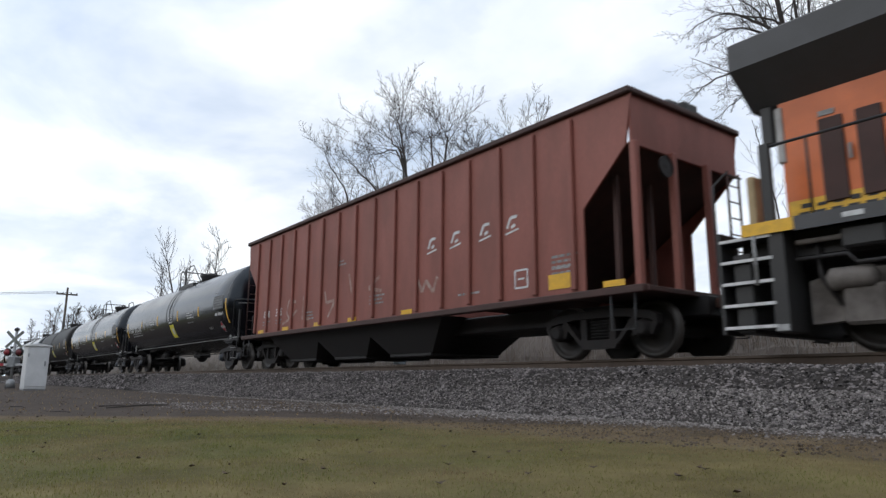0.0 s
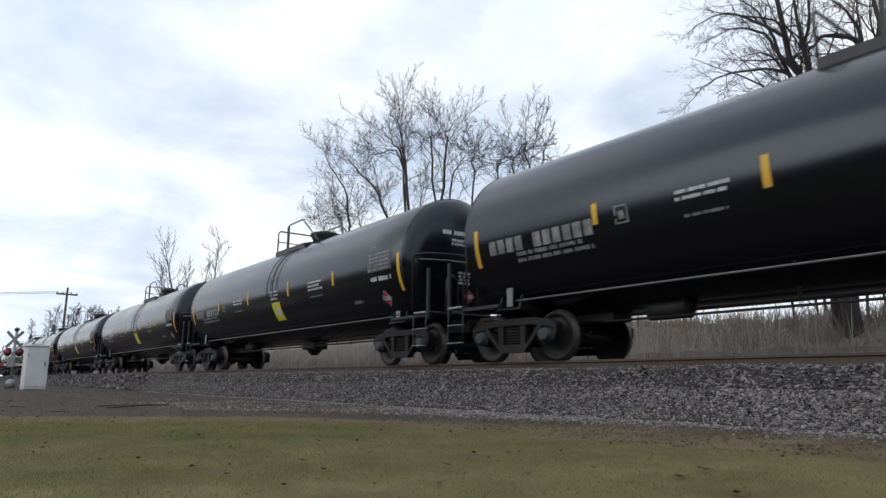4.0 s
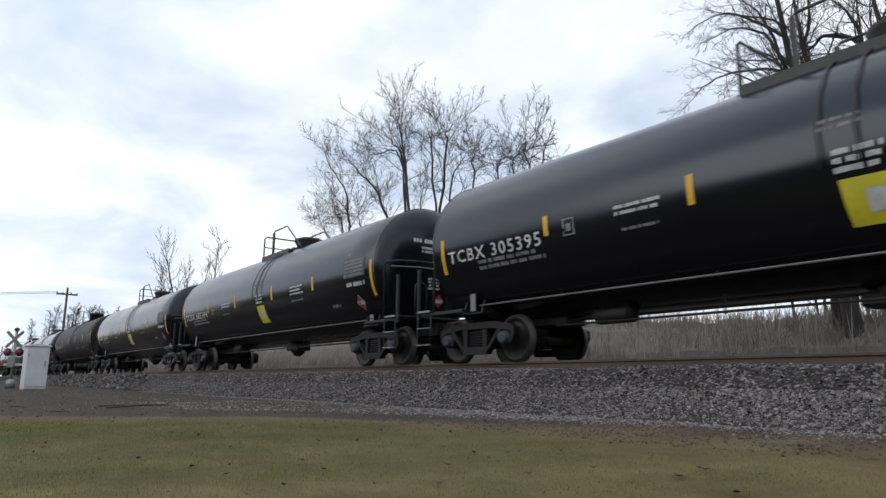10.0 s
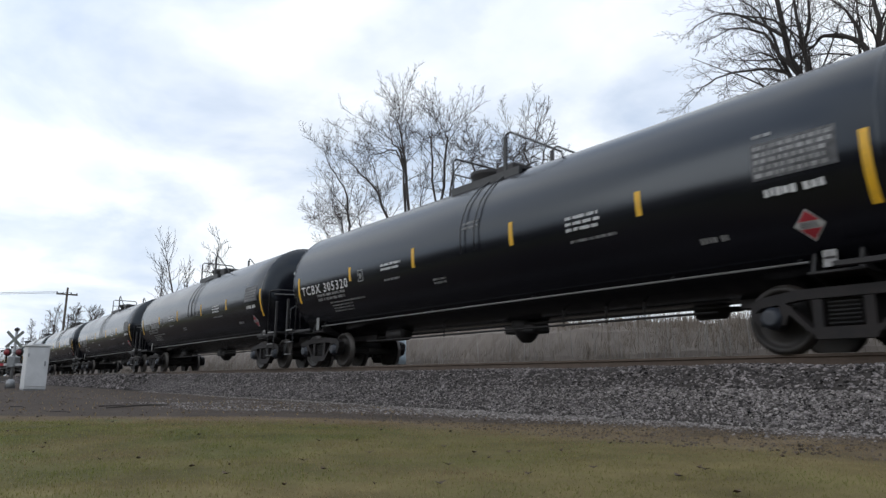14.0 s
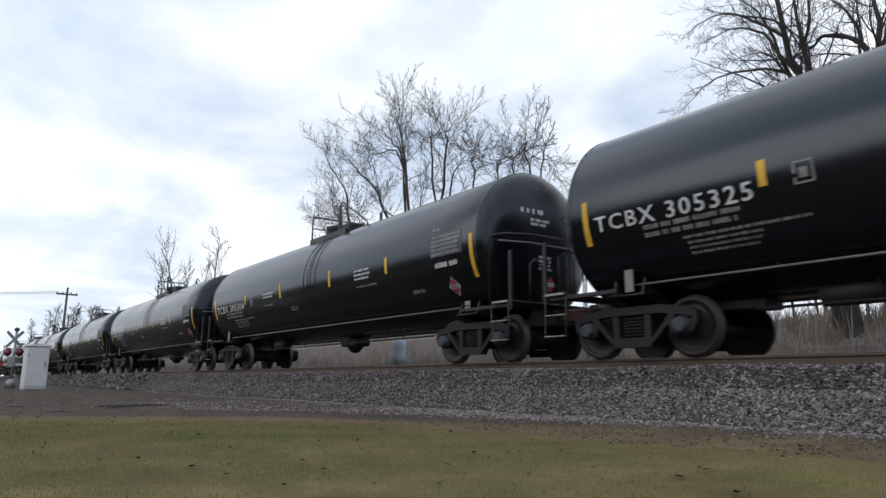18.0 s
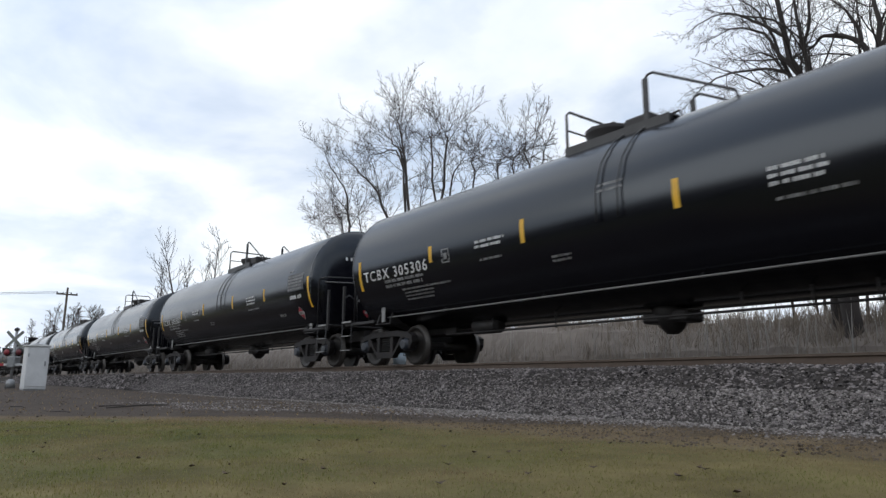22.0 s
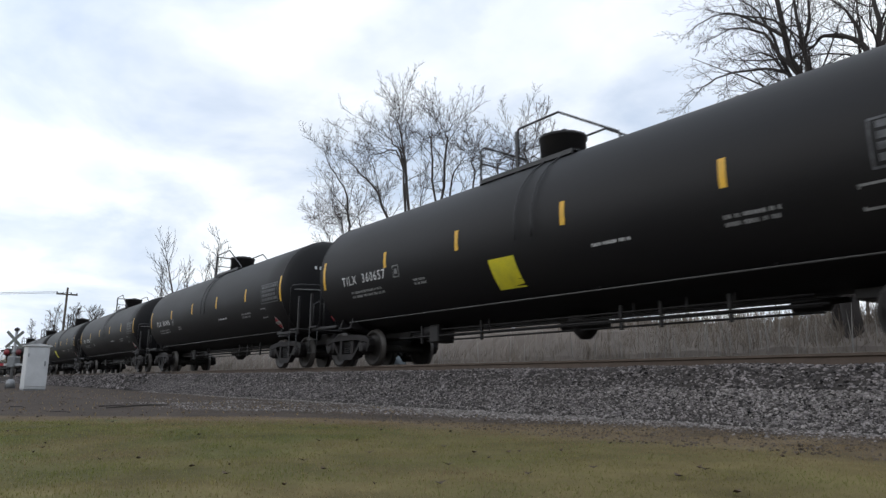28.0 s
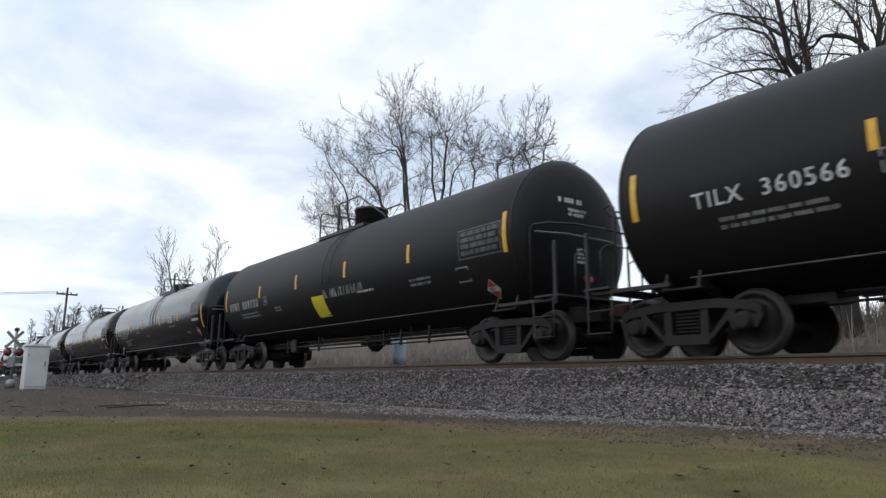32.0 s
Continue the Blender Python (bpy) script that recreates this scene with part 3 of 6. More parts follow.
def build_tank_car(gloss, panel, seed, label, paint):
    """One stub-sill tank car, running towards +x, its centre over the origin at the rail's height."""
    rng = random.Random(seed)
    half = HALF if gloss else HALF - 0.11
    car = hub("tank_car", pose(0, 0, 0), label, "tank car", "tank cars of the train")
    # shell with dished ends
    prof = [(-half - head_bulge(r * TANK_R), r * TANK_R) for r in (0.04, 0.2, 0.4, 0.58, 0.72, 0.84, 0.92, 0.97, 1.0)]
    prof = prof + [(-half + 0.02, TANK_R)] + [(-half + 2 * half * i / 12, TANK_R + (0.004 if i % 4 == 2 else 0)) for i in range(1, 12)]
    prof += [(-a, r) for a, r in prof[8::-1]]
    part("tank_shell", Shape().lathe(prof, 72, "x", (0, 0, TANK_Z)), paint, car, "" )
    for d in (-1, 1):
        # jacket flashing round the end, dark ring
        ring = Shape()
        ring.lathe([(d * (half - 0.03), TANK_R + 0.004), (d * (half - 0.028), TANK_R + 0.007), (d * (half + 0.01), TANK_R + 0.007),
                    (d * (half + 0.012), TANK_R + 0.002)], 48, "x", (0, 0, TANK_Z))
        part("end_ring", ring, paint, car)
        # stub sill, bolster saddle and draft gear
        sill = Shape().box(*sorted((d * 5.2, d * 8.56)), -0.26, 0.26, 0.70, 1.02, 0.02)
        part("stub_sill", sill, GRIME, car)
        sad = Shape()
        for x in (d * TRUCK_AT - 0.30, d * TRUCK_AT + 0.26):
            out = [(-1.16, 0.97), (-1.06, 1.26), (-0.8, 1.06), (-0.45, 0.92), (0.45, 0.92), (0.8, 1.06), (1.06, 1.26), (1.16, 0.97), (0.5, 0.80), (-0.5, 0.80)]
            sad.prism(out, x, x + 0.04, "x")
        sad.box(d * TRUCK_AT - 0.34, d * TRUCK_AT + 0.34, -1.18, 1.18, 0.96, 1.0, 0.01)
        part("bolster", sad, GRIME, car)
        cp = Shape().box(*sorted((d * 8.45, d * 8.80)), -0.08, 0.08, 0.79, 0.95, 0.02)
        cp.box(*sorted((d * 8.74, d * 8.98)), -0.13, 0.15, 0.73, 1.01, 0.04)
        cp.box(*sorted((d * 8.88, d * 9.02)), -0.15, -0.05, 0.75, 0.99, 0.03)
        part("coupler", cp, COUPLER, car)
        hose = [(d * 8.40, 0.42, 0.78), (d * 8.60, 0.42, 0.55), (d * 8.78, 0.36, 0.36), (d * 8.92, 0.3, 0.42)]
        part("brake_hose", Shape().tube(hose, 0.028, 7), GRIME, car)
        # end platform with steps and hand rails
        pf = Shape().box(*sorted((d * 8.12, d * 8.62)), -1.42, 1.42, 1.07, 1.115, 0.01)
        part("end_platform", pf, GRIME, car)
        for y in (-1.38, 1.38):
            side = Shape().box(*sorted((d * 7.02, d * 8.5)), *sorted((y, y - math.copysign(0.09, y))), 1.0, 1.07, 0.01)
            part("end_beam", side, GRIME, car)
        for y in (-1, 1):
            rail = Shape().tube([(d * 7.95, y * 1.40, 1.08), (d * 7.95, y * 1.40, 2.38), (d * 8.02, y * 1.38, 2.45), (d * 8.25, y * 1.25, 2.46),
                                 (d * 8.50, y * 0.80, 2.45), (d * 8.56, y * 0.02, 2.45)], 0.020, 7)
            part("hand_rail", rail, RAILING, car)
            part("end_post", Shape().box(*sorted((d * 8.50, d * 8.58)), *sorted((y * 1.36, y * 1.42)), 0.94, 2.06, 0.012), GRIME, car)
            st = Shape().tube([(d * 8.03, y * 1.43, 1.06), (d * 8.05, y * 1.43, 0.37), (d * 8.53, y * 1.43, 0.37), (d * 8.51, y * 1.43, 1.06)], 0.013, 6)
            ob = part("step_stirrup", st, RAILING, car)
            for z in (0.375, 0.735):
                part("step", Shape().box(*sorted((d * 8.05, d * 8.51)), *sorted((y * 1.39, y * 1.47)), z, z + 0.015), SHED_WHITE if gloss else RAILING, ob, "white painted step" if gloss else "")
            part("platform_edge", Shape().box(*sorted((d * 8.07, d * 8.50)), *sorted((y * 1.422, y * 1.45)), 1.075, 1.118, 0.006), SHED_WHITE if gloss else GRIME, car, "white painted platform edge" if gloss else "")
            grab = Shape().tube([(d * 8.60, y * 0.95, 1.12), (d * 8.62, y * 0.95, 1.85), (d * 8.60, y * 0.78, 1.95), (d * 8.58, y * 0.60, 1.85), (d * 8.58, y * 0.6, 1.12)], 0.018, 6)
            part("grab_iron", grab, RAILING, car)
        back = Shape().tube([(d * (half + 0.33), -1.30, 2.34), (d * (half + 0.48), -0.6, 2.36), (d * (half + 0.48), 0.6, 2.36), (d * (half + 0.33), 1.30, 2.34)], 0.016, 6)
        part("head_rail", back, PIPE, car)
        head = Shape()
        for y0, z, w, tall in ((-0.66, 3.02, 0.62, 0.10), (-0.42, 2.86, 0.5, 0.06), (-0.42, 2.77, 0.42, 0.06), (-0.22, 2.10, 0.34, 0.05), (-0.22, 2.02, 0.34, 0.05),
                              (-0.20, 1.94, 0.30, 0.05), (-0.22, 1.86, 0.34, 0.05)):
            y = y0
            while y < y0 + w:
                wide = tall * rng.uniform(0.5, 0.7)
                head.quad([(d * (half + 0.012 + head_bulge(math.hypot(u, v - TANK_Z))), u, v) for u, v in ((y, z), (y + wide, z), (y + wide, z + tall), (y, z + tall))])
                y += wide + tall * rng.choice((0.2, 0.2, 0.2, 0.9))
        tagged(part("head_lettering", head, WHITE, car, "small white end lettering"), kind="stuff")
        warn = part("placard", Shape().quad([(d * (half + 0.03 + head_bulge(math.hypot(0.10 + u, 1.58 + v - TANK_Z))), 0.10 + u, 1.58 + v)
                                             for u, v in ((0.165, 0), (0, 0.165), (-0.165, 0), (0, -0.165))]), RED, car, "red and white diamond warning placard")
        part("placard_band", Shape().quad([(d * (half + 0.036 + head_bulge(math.hypot(0.10 + u, 1.58 + v - TANK_Z))), 0.10 + u, 1.58 + v)
                                           for u, v in ((-0.10, -0.045), (0.10, -0.045), (0.10, 0.045), (-0.10, 0.045))]), WHITE, warn)
        build_truck(car, d * TRUCK_AT, BLUECAP if gloss else RUST)
    # long hand rail along each flank on stub brackets
    for y in (-1, 1):
        zr = 1.17
        yy = y * (side_y(zr, 0) + 0.10)
        part("side_rail", Shape().tube([(-6.85, yy, zr - 0.03), (6.62, yy, zr - 0.03)], 0.017 if gloss else 0.014, 7), PIPE if gloss else DIMPIPE, car, "long pale steel hand rail" if gloss else "")
        for x in (-6.7, -4.6, -1.6, 1.6, 4.6, 6.5):
            part("rail_bracket", Shape().tube([(x, yy, zr), (x, y * (side_y(zr, -0.03)), zr + 0.06)], 0.012, 5), GRIME, car)
        if gloss:
            part("label_plate", Shape().box(-6.98, -6.82, *sorted((y * (side_y(1.3) + 0.05), y * (side_y(1.3) + 0.065))), 1.02, 1.45, 0.004), PIPE, car,
                 "small pale sheet-metal label holder")
            plate = part("label_plate", Shape().box(6.80, 6.97, *sorted((y * (side_y(1.2) + 0.05), y * (side_y(1.2) + 0.065))), 1.05, 1.28, 0.004), SHED_WHITE, car,
                         "small white label plate below a placard")
            part("label_line", Shape().box(6.815, 6.955, *sorted((y * (side_y(1.2) + 0.066), y * (side_y(1.2) + 0.070))), 1.15, 1.18), GRIME, plate)
    # manway, platform and railings on top
    top = TANK_Z + TANK_R
    px0, px1 = (-1.15, 1.1) if gloss else (-1.75, 0.9) if panel else (-0.95, 1.7)
    plat = Shape()
    for k in range(14):
        x = px0 + (px1 - px0) * k / 13
        plat.box(x - 0.05, x + 0.05, -0.78, -0.42, top - 0.155, top - 0.12)
    plat.box(px0, px1, -0.84, -0.78, top - 0.20, top - 0.11).box(px0, px1, -0.42, -0.38, top - 0.16, top - 0.09)
    for x in (px0 + 0.05, 0, px1 - 0.05):
        plat.box(x - 0.03, x + 0.03, -0.80, -0.40, top - 0.40, top - 0.13)
    if gloss:
        plat.box(px0, px1, -0.87, -0.845, top - 0.40, top - 0.10)
    part("top_platform", plat, RAILING, car)
    loop = Shape().tube([(px0, -0.80, top - 0.24), (px0, -0.80, top + 0.58), (px0, -0.72, top + 0.66), (px0, 0.52, top + 0.66), (px0, 0.60, top + 0.58), (px0, 0.60, top - 0.2)], 0.026, 7)
    part("top_railing", loop, RAILING, car)
    part("railing_bar", Shape().tube([(px0, -0.80, top + 0.28), (px0, 0.60, top + 0.28)], 0.018, 6), RAILING, car)
    p2 = (-0.33 if panel else 0.63) if gloss else -0.60 if panel else -0.88
    far_end = (1.9 if panel else 2.25) if gloss else 2.0
    for y in (-0.80, 0.60):
        bend = (p2 + (1.08 if panel else 0.16)) if gloss else 0.55
        part("railing_post", Shape().box(p2 - 0.04, p2 + 0.04, y - 0.03, y + 0.03, top - 0.24, top + 0.66), RAILING, car)
        tr = Shape().tube([(p2, y, top + 0.64), (p2 + 0.05, y, top + 0.71), (bend, y, top + 0.72), (far_end - 0.05, y, top - 0.10), (far_end, y, top - 0.26)], 0.024, 7)
        part("top_railing", tr, RAILING, car)
    seat = (0.78 if panel else -0.77) if gloss else -0.08 if panel else -0.10
    if gloss:
        dome = Shape().lathe([(top - 0.1, 0.40), (top + 0.12, 0.40), (top + 0.24, 0.47), (top + 0.32, 0.48), (top + 0.36, 0.38), (top + 0.38, 0.1)], 24, "z", (seat, 0, 0))
        part("manway_dome", dome, GRIME, car)
        part("valve_housing", Shape().box(-0.22, 0.40, -0.34, 0.34, top - 0.08, top + (0.12 if panel else 0.30), 0.05), GRIME, car)
        vx = -1.0 if panel else 0
        part("vent_loop", Shape().tube([(vx + 0.45, -0.1, top - 0.02), (vx + 0.55, -0.1, top + 0.2), (vx + 0.8, -0.1, top + 0.22), (vx + 0.92, -0.1, top - 0.02)], 0.02, 6), RAILING, car)
        lid_x, lid_z, lid_r = seat, top + 0.30, 0.40
    else:
        dome = Shape().lathe([(top - 0.1, 0.47), (top + 0.48, 0.47), (top + 0.49, 0.50), (top + 0.55, 0.50), (top + 0.58, 0.42), (top + 0.59, 0.1)], 24, "z", (seat, 0, 0))
        part("manway_dome", dome, GRIME, car)
        lid_x, lid_z, lid_r = seat, top + 0.53, 0.42
    lid = Shape().box(lid_x - 0.2, lid_x + 0.2, -0.12, 0.12, lid_z, lid_z + 0.11, 0.02)
    part("dome_lid", lid, GRIME, car)
    for i in range(6):
        a = i * math.pi / 3 + 0.3
        x, y = lid_x + lid_r * math.cos(a), lid_r * math.sin(a)
        part("dome_bolt", Shape().box(x - 0.045, x + 0.045, y - 0.045, y + 0.045, lid_z - 0.04, lid_z + 0.06, 0.012), GRIME, car)
    # side ladder from the platform down the near and far flank
    for y in (-1, 1):
        zs = [top - 0.12] + [TANK_Z + TANK_R * math.sin(math.radians(a)) for a in (58, 48, 38, 28, 18, 8, -2, -10)]
        ys = [y * 0.80] + [y * (TANK_R + 0.07) * math.cos(math.radians(a)) for a in (58, 48, 38, 28, 18, 8, -2, -10)]
        # the near flank has only the ladder's two rails, no rungs
        if y < 0:
            ladder_rails(car, 0.17, 0.60, ys, zs)
        else:
            far = Shape()
            for u, w in zip(ys[1:], zs[1:]):
                far.tube([(0.17, u, w), (0.60, u, w)], 0.013, 5)
            for x in (0.17, 0.60):
                far.tube([(x, u, w) for u, w in zip(ys, zs)], 0.018, 5)
            part("ladder", far, RAILING, car)
    # underframe fittings
    out = Shape().lathe([(0.42, 0.10), (0.52, 0.20), (0.70, 0.30), (0.90, 0.34)], 16, "z", (0.35, 0, 0))
    out.box(-0.1, 0.8, -0.25, 0.25, 0.60, 0.80, 0.04)
    part("outlet_valve", out, GRIME, car)
    pr = Shape().tube([(-5.2, -0.55, 0.66), (5.0, -0.55, 0.66)], 0.022, 6)
    pr.tube([(-5.2, -0.20, 0.78), (5.0, -0.20, 0.78)], 0.028, 6)
    part("brake_rod", pr, GRIME, car)
    if not gloss:
        for k, z in enumerate((0.80, 0.73, 0.66, 0.58)):
            part("heating_pipe", Shape().tube([(-5.0 + 0.15 * k, -0.50 + 0.1 * k, z), (4.8, -0.50 + 0.1 * k, z)], 0.020, 6), GRIME, car)
        for x in (-4.3, -2.1, 1.6, 2.4, 3.6):
            part("pipe_hanger", Shape().box(x - 0.03, x + 0.03, -0.54, -0.48, 0.50, 0.95, 0.01), GRIME, car)
        part("valve_box", Shape().box(-3.90, -3.55, -0.6, -0.1, 0.50, 0.92, 0.03), GRIME, car)
    for x in (-3.6, -1.8, 1.9, 2.9, 3.7):
        part("rod_hanger", Shape().tube([(x, -0.55, 0.62), (x, -0.55, 0.98)], 0.016, 6), GRIME, car)
    part("air_reservoir", Shape().lathe([(-4.4, 0.08), (-4.35, 0.17), (-3.6, 0.17), (-3.55, 0.08)], 14, "x", (0, -0.35, 0.80)), GRIME, car)
    part("brake_cylinder", Shape().lathe([(4.1, 0.05), (4.15, 0.14), (4.65, 0.14), (4.7, 0.05), (4.95, 0.04)], 14, "x", (0, 0.3, 0.78)), GRIME, car)
    # reflective strips, stencils, placards
    for y in (-1, 1):
        if gloss:
            strips = ((-7.42, 1.80, 2.52), (-4.44, 2.12, 2.47), (-1.60, 2.09, 2.53), (1.60, 2.09, 2.53), (4.44, 2.10, 2.48), (7.60, 1.66, 2.53))
        elif panel:
            strips = ((-7.42, 2.02, 2.76), (-4.35, 2.24, 2.62), (-1.62, 2.24, 2.66), (1.30, 2.24, 2.66), (4.24, 2.22, 2.64), (7.45, 2.0, 2.78))
        else:
            strips = ((-7.42, 2.02, 2.76), (-4.09, 2.24, 2.62), (-1.16, 2.24, 2.66), (1.77, 2.24, 2.66), (4.70, 2.22, 2.64), (7.55, 2.0, 2.78))
        for x, z0, z1 in strips:
            part("reflective_strip", patch(Shape(), x - 0.055, x + 0.055, z0, z1, side=y), YELLOW, car, "yellow reflective strip")
        if y > 0:
            continue
        if gloss:
            tagged(part("data_stencil", bars(Shape(), -6.35, 1.95, 1.8, 2, rng, 0.068, 0.11, y), FADED, car), kind="stuff")
            if panel == 0:
                tagged(part("data_stencil", bars(Shape(), -5.75, 1.70, 2.3, 1, rng, 0.04, side=y), FADED, car), kind="stuff")
                tagged(part("data_stencil", bars(Shape(), -5.70, 1.62, 1.3, 3, rng, 0.035, 0.07, y), FADED, car), kind="stuff")
                tagged(part("data_stencil", bars(Shape(), -1.0, 1.78, 0.5, 2, rng, 0.04, 0.07, y), FADED, car), kind="stuff")
            tagged(part("data_stencil", bars(Shape(), -2.95, 2.34, 0.95, 2, rng, side=y), WHITE, car), kind="stuff")
            tagged(part("data_stencil", bars(Shape(), -2.85, 1.98, 0.75, 1, rng, 0.045, side=y), FADED, car), kind="stuff")
            tagged(part("data_stencil", bars(Shape(), 0.15, 2.78, 0.55, 2, rng, 0.05, side=y), FADED, car), kind="stuff")
            tagged(part("data_stencil", bars(Shape(), 2.95, 2.35, 0.9, 3, rng, side=y), WHITE, car), kind="stuff")
            tagged(part("data_stencil", bars(Shape(), 3.0, 1.95, 1.0, 1, rng, 0.045, side=y), FADED, car), kind="stuff")
            tagged(part("data_stencil", bars(Shape(), 5.3, 1.62, 0.5, 1, rng, 0.08, side=y), FADED, car), kind="stuff")
            tagged(part("data_stencil", bars(Shape(), 6.36, 2.075, 0.92, 1, rng, 0.105, side=y), WHITE, car), kind="stuff")
            box = Shape()
            for a, b, c, e in ((-4.05, -3.80, 2.05, 2.075), (-4.05, -3.80, 2.315, 2.34), (-4.05, -4.025, 2.05, 2.34), (-3.825, -3.80, 2.05, 2.34), (-3.98, -3.87, 2.12, 2.25)):
                patch(box, a, b, c, e, side=y, n=1)
            part("inspection_stencil", box, FADED, car)
            part("data_panel", patch(Shape(), 6.24, 7.30, 2.20, 2.70, 0.005, 0, y), SHADOWED, car, "faded grey data panel")
            tagged(part("data_stencil", bars(Shape(), 6.26, 2.83, 0.36, 1, rng, 0.05, side=y), FADED, car), kind="stuff")
            grid = Shape()
            for r in range(5):
                u = 6.28
                while u < 7.2:
                    w = rng.uniform(0.03, 0.11)
                    patch(grid, u, min(u + w, 7.26), 2.23 + 0.093 * r, 2.285 + 0.093 * r, 0.010, 0, y, 1)
                    u += w + 0.03
            tagged(part("consolidated_stencil", grid, FADED, car, "block of faded white stencilled data"), kind="stuff")
        else:
            tagged(part("data_stencil", bars(Shape(), -3.3, 1.86, 0.5, 2, rng, 0.05, 0.08, y), FADED, car), kind="stuff")
            box = Shape()
            for a, b, c, e in ((-4.05, -3.80, 1.97, 1.995), (-4.05, -3.80, 2.225, 2.25), (-4.05, -4.025, 1.97, 2.25), (-3.825, -3.80, 1.97, 2.25), (-3.98, -3.87, 2.05, 2.17),
                               (5.85, 6.25, 1.60, 1.63), (5.85, 6.25, 1.87, 1.90), (5.85, 5.88, 1.60, 1.90), (6.22, 6.25, 1.60, 1.90)):
                patch(box, a, b, c, e, side=y, n=1)
            tagged(part("inspection_stencil", box, FADED, car), kind="stuff")
            tagged(part("data_stencil", bars(Shape(), -6.1, 1.84, 1.6, 2, rng, side=y), FADED, car), kind="stuff")
            tagged(part("data_stencil", bars(Shape(), 4.15, 1.86, 0.95, 2, rng, side=y), FADED, car), kind="stuff")
            tagged(part("data_stencil", bars(Shape(), 1.83, 1.84, 1.05, 1, rng, 0.05, side=y), WHITE, car), kind="stuff")
            grid = Shape()
            for a, b, c, e in ((6.05, 7.35, 2.60, 2.63), (6.05, 7.35, 2.02, 2.05), (6.05, 6.08, 2.02, 2.63), (7.32, 7.35, 2.02, 2.63)):
                patch(grid, a, b, c, e, side=y)
            for r in range(4):
                u = 6.14
                while u < 7.2:
                    w = rng.uniform(0.08, 0.26)
                    patch(grid, u, min(u + w, 7.28), 2.10 + 0.13 * r, 2.19 + 0.13 * r, side=y, n=1)
                    u += w + 0.03
            tagged(part("consolidated_stencil", grid, SHADOWED, car, "block of faded white stencilled data"), kind="stuff")
        px, pz = (6.80, 1.56) if gloss else (6.75, 1.40)
        dia = Shape().quad([(px + u, y * side_y(pz + v, 0.012), pz + v) for u, v in ((0.19, 0), (0, 0.19), (-0.19, 0), (0, -0.19))])
        pl = part("placard", dia, WHITE, car, "red and white diamond warning placard")
        for w in (1, -1):
            q = [(px + u, y * side_y(pz + v * w, 0.017), pz + v * w) for u, v in ((0.125, 0.045), (0, 0.168), (-0.125, 0.045))]
            part("placard_half", Shape().quad(q), RED, pl)
        part("placard_number", bars(Shape(), px - 0.11, pz + 0.035, 0.22, 1, rng, 0.07, side=y, lift=0.018), FADED, pl)
        if panel:
            panel_x = {1: 0.34, 2: -0.70, 3: -2.06}[panel]
            pn = part("warning_panel", patch(Shape(), panel_x, panel_x + 0.60, 1.45, 1.99, 0.006, -0.02, y) if gloss else patch(Shape(), panel_x, panel_x + 0.72, 1.36, 1.92, 0.006, -0.03, y), LIME, car, "bright yellow stencilled panel")
            if panel == 1:
                part("panel_blank", patch(Shape(), 0.58, 0.84, 1.58, 1.84, 0.011, 0, y), WHITE, pn)
                tagged(part("data_stencil", bars(Shape(), 0.30, 2.36, 0.62, 3, rng, 0.07, 0.11, y), WHITE, car), kind="stuff")
    return car

# ---------------------------------------------------------------- hopper car


def ribbon(s, pts, width, y):
    """A flat painted stroke on a side wall."""
    for (x0, z0), (x1, z1) in zip(pts, pts[1:]):
        d = Vector((x1 - x0, z1 - z0))
        n = Vector((-d.y, d.x)).normalized() * width / 2
        s.quad([(x0 - n.x, y, z0 - n.y), (x1 - n.x, y, z1 - n.y), (x1 + n.x, y, z1 + n.y), (x0 + n.x, y, z0 + n.y)])
    return s


OLD_SPRAY = material("old_pale_spray", (0.36, 0.27, 0.24), 0.8, scale=5, other=(0.22, 0.09, 0.07), amount=0.8)


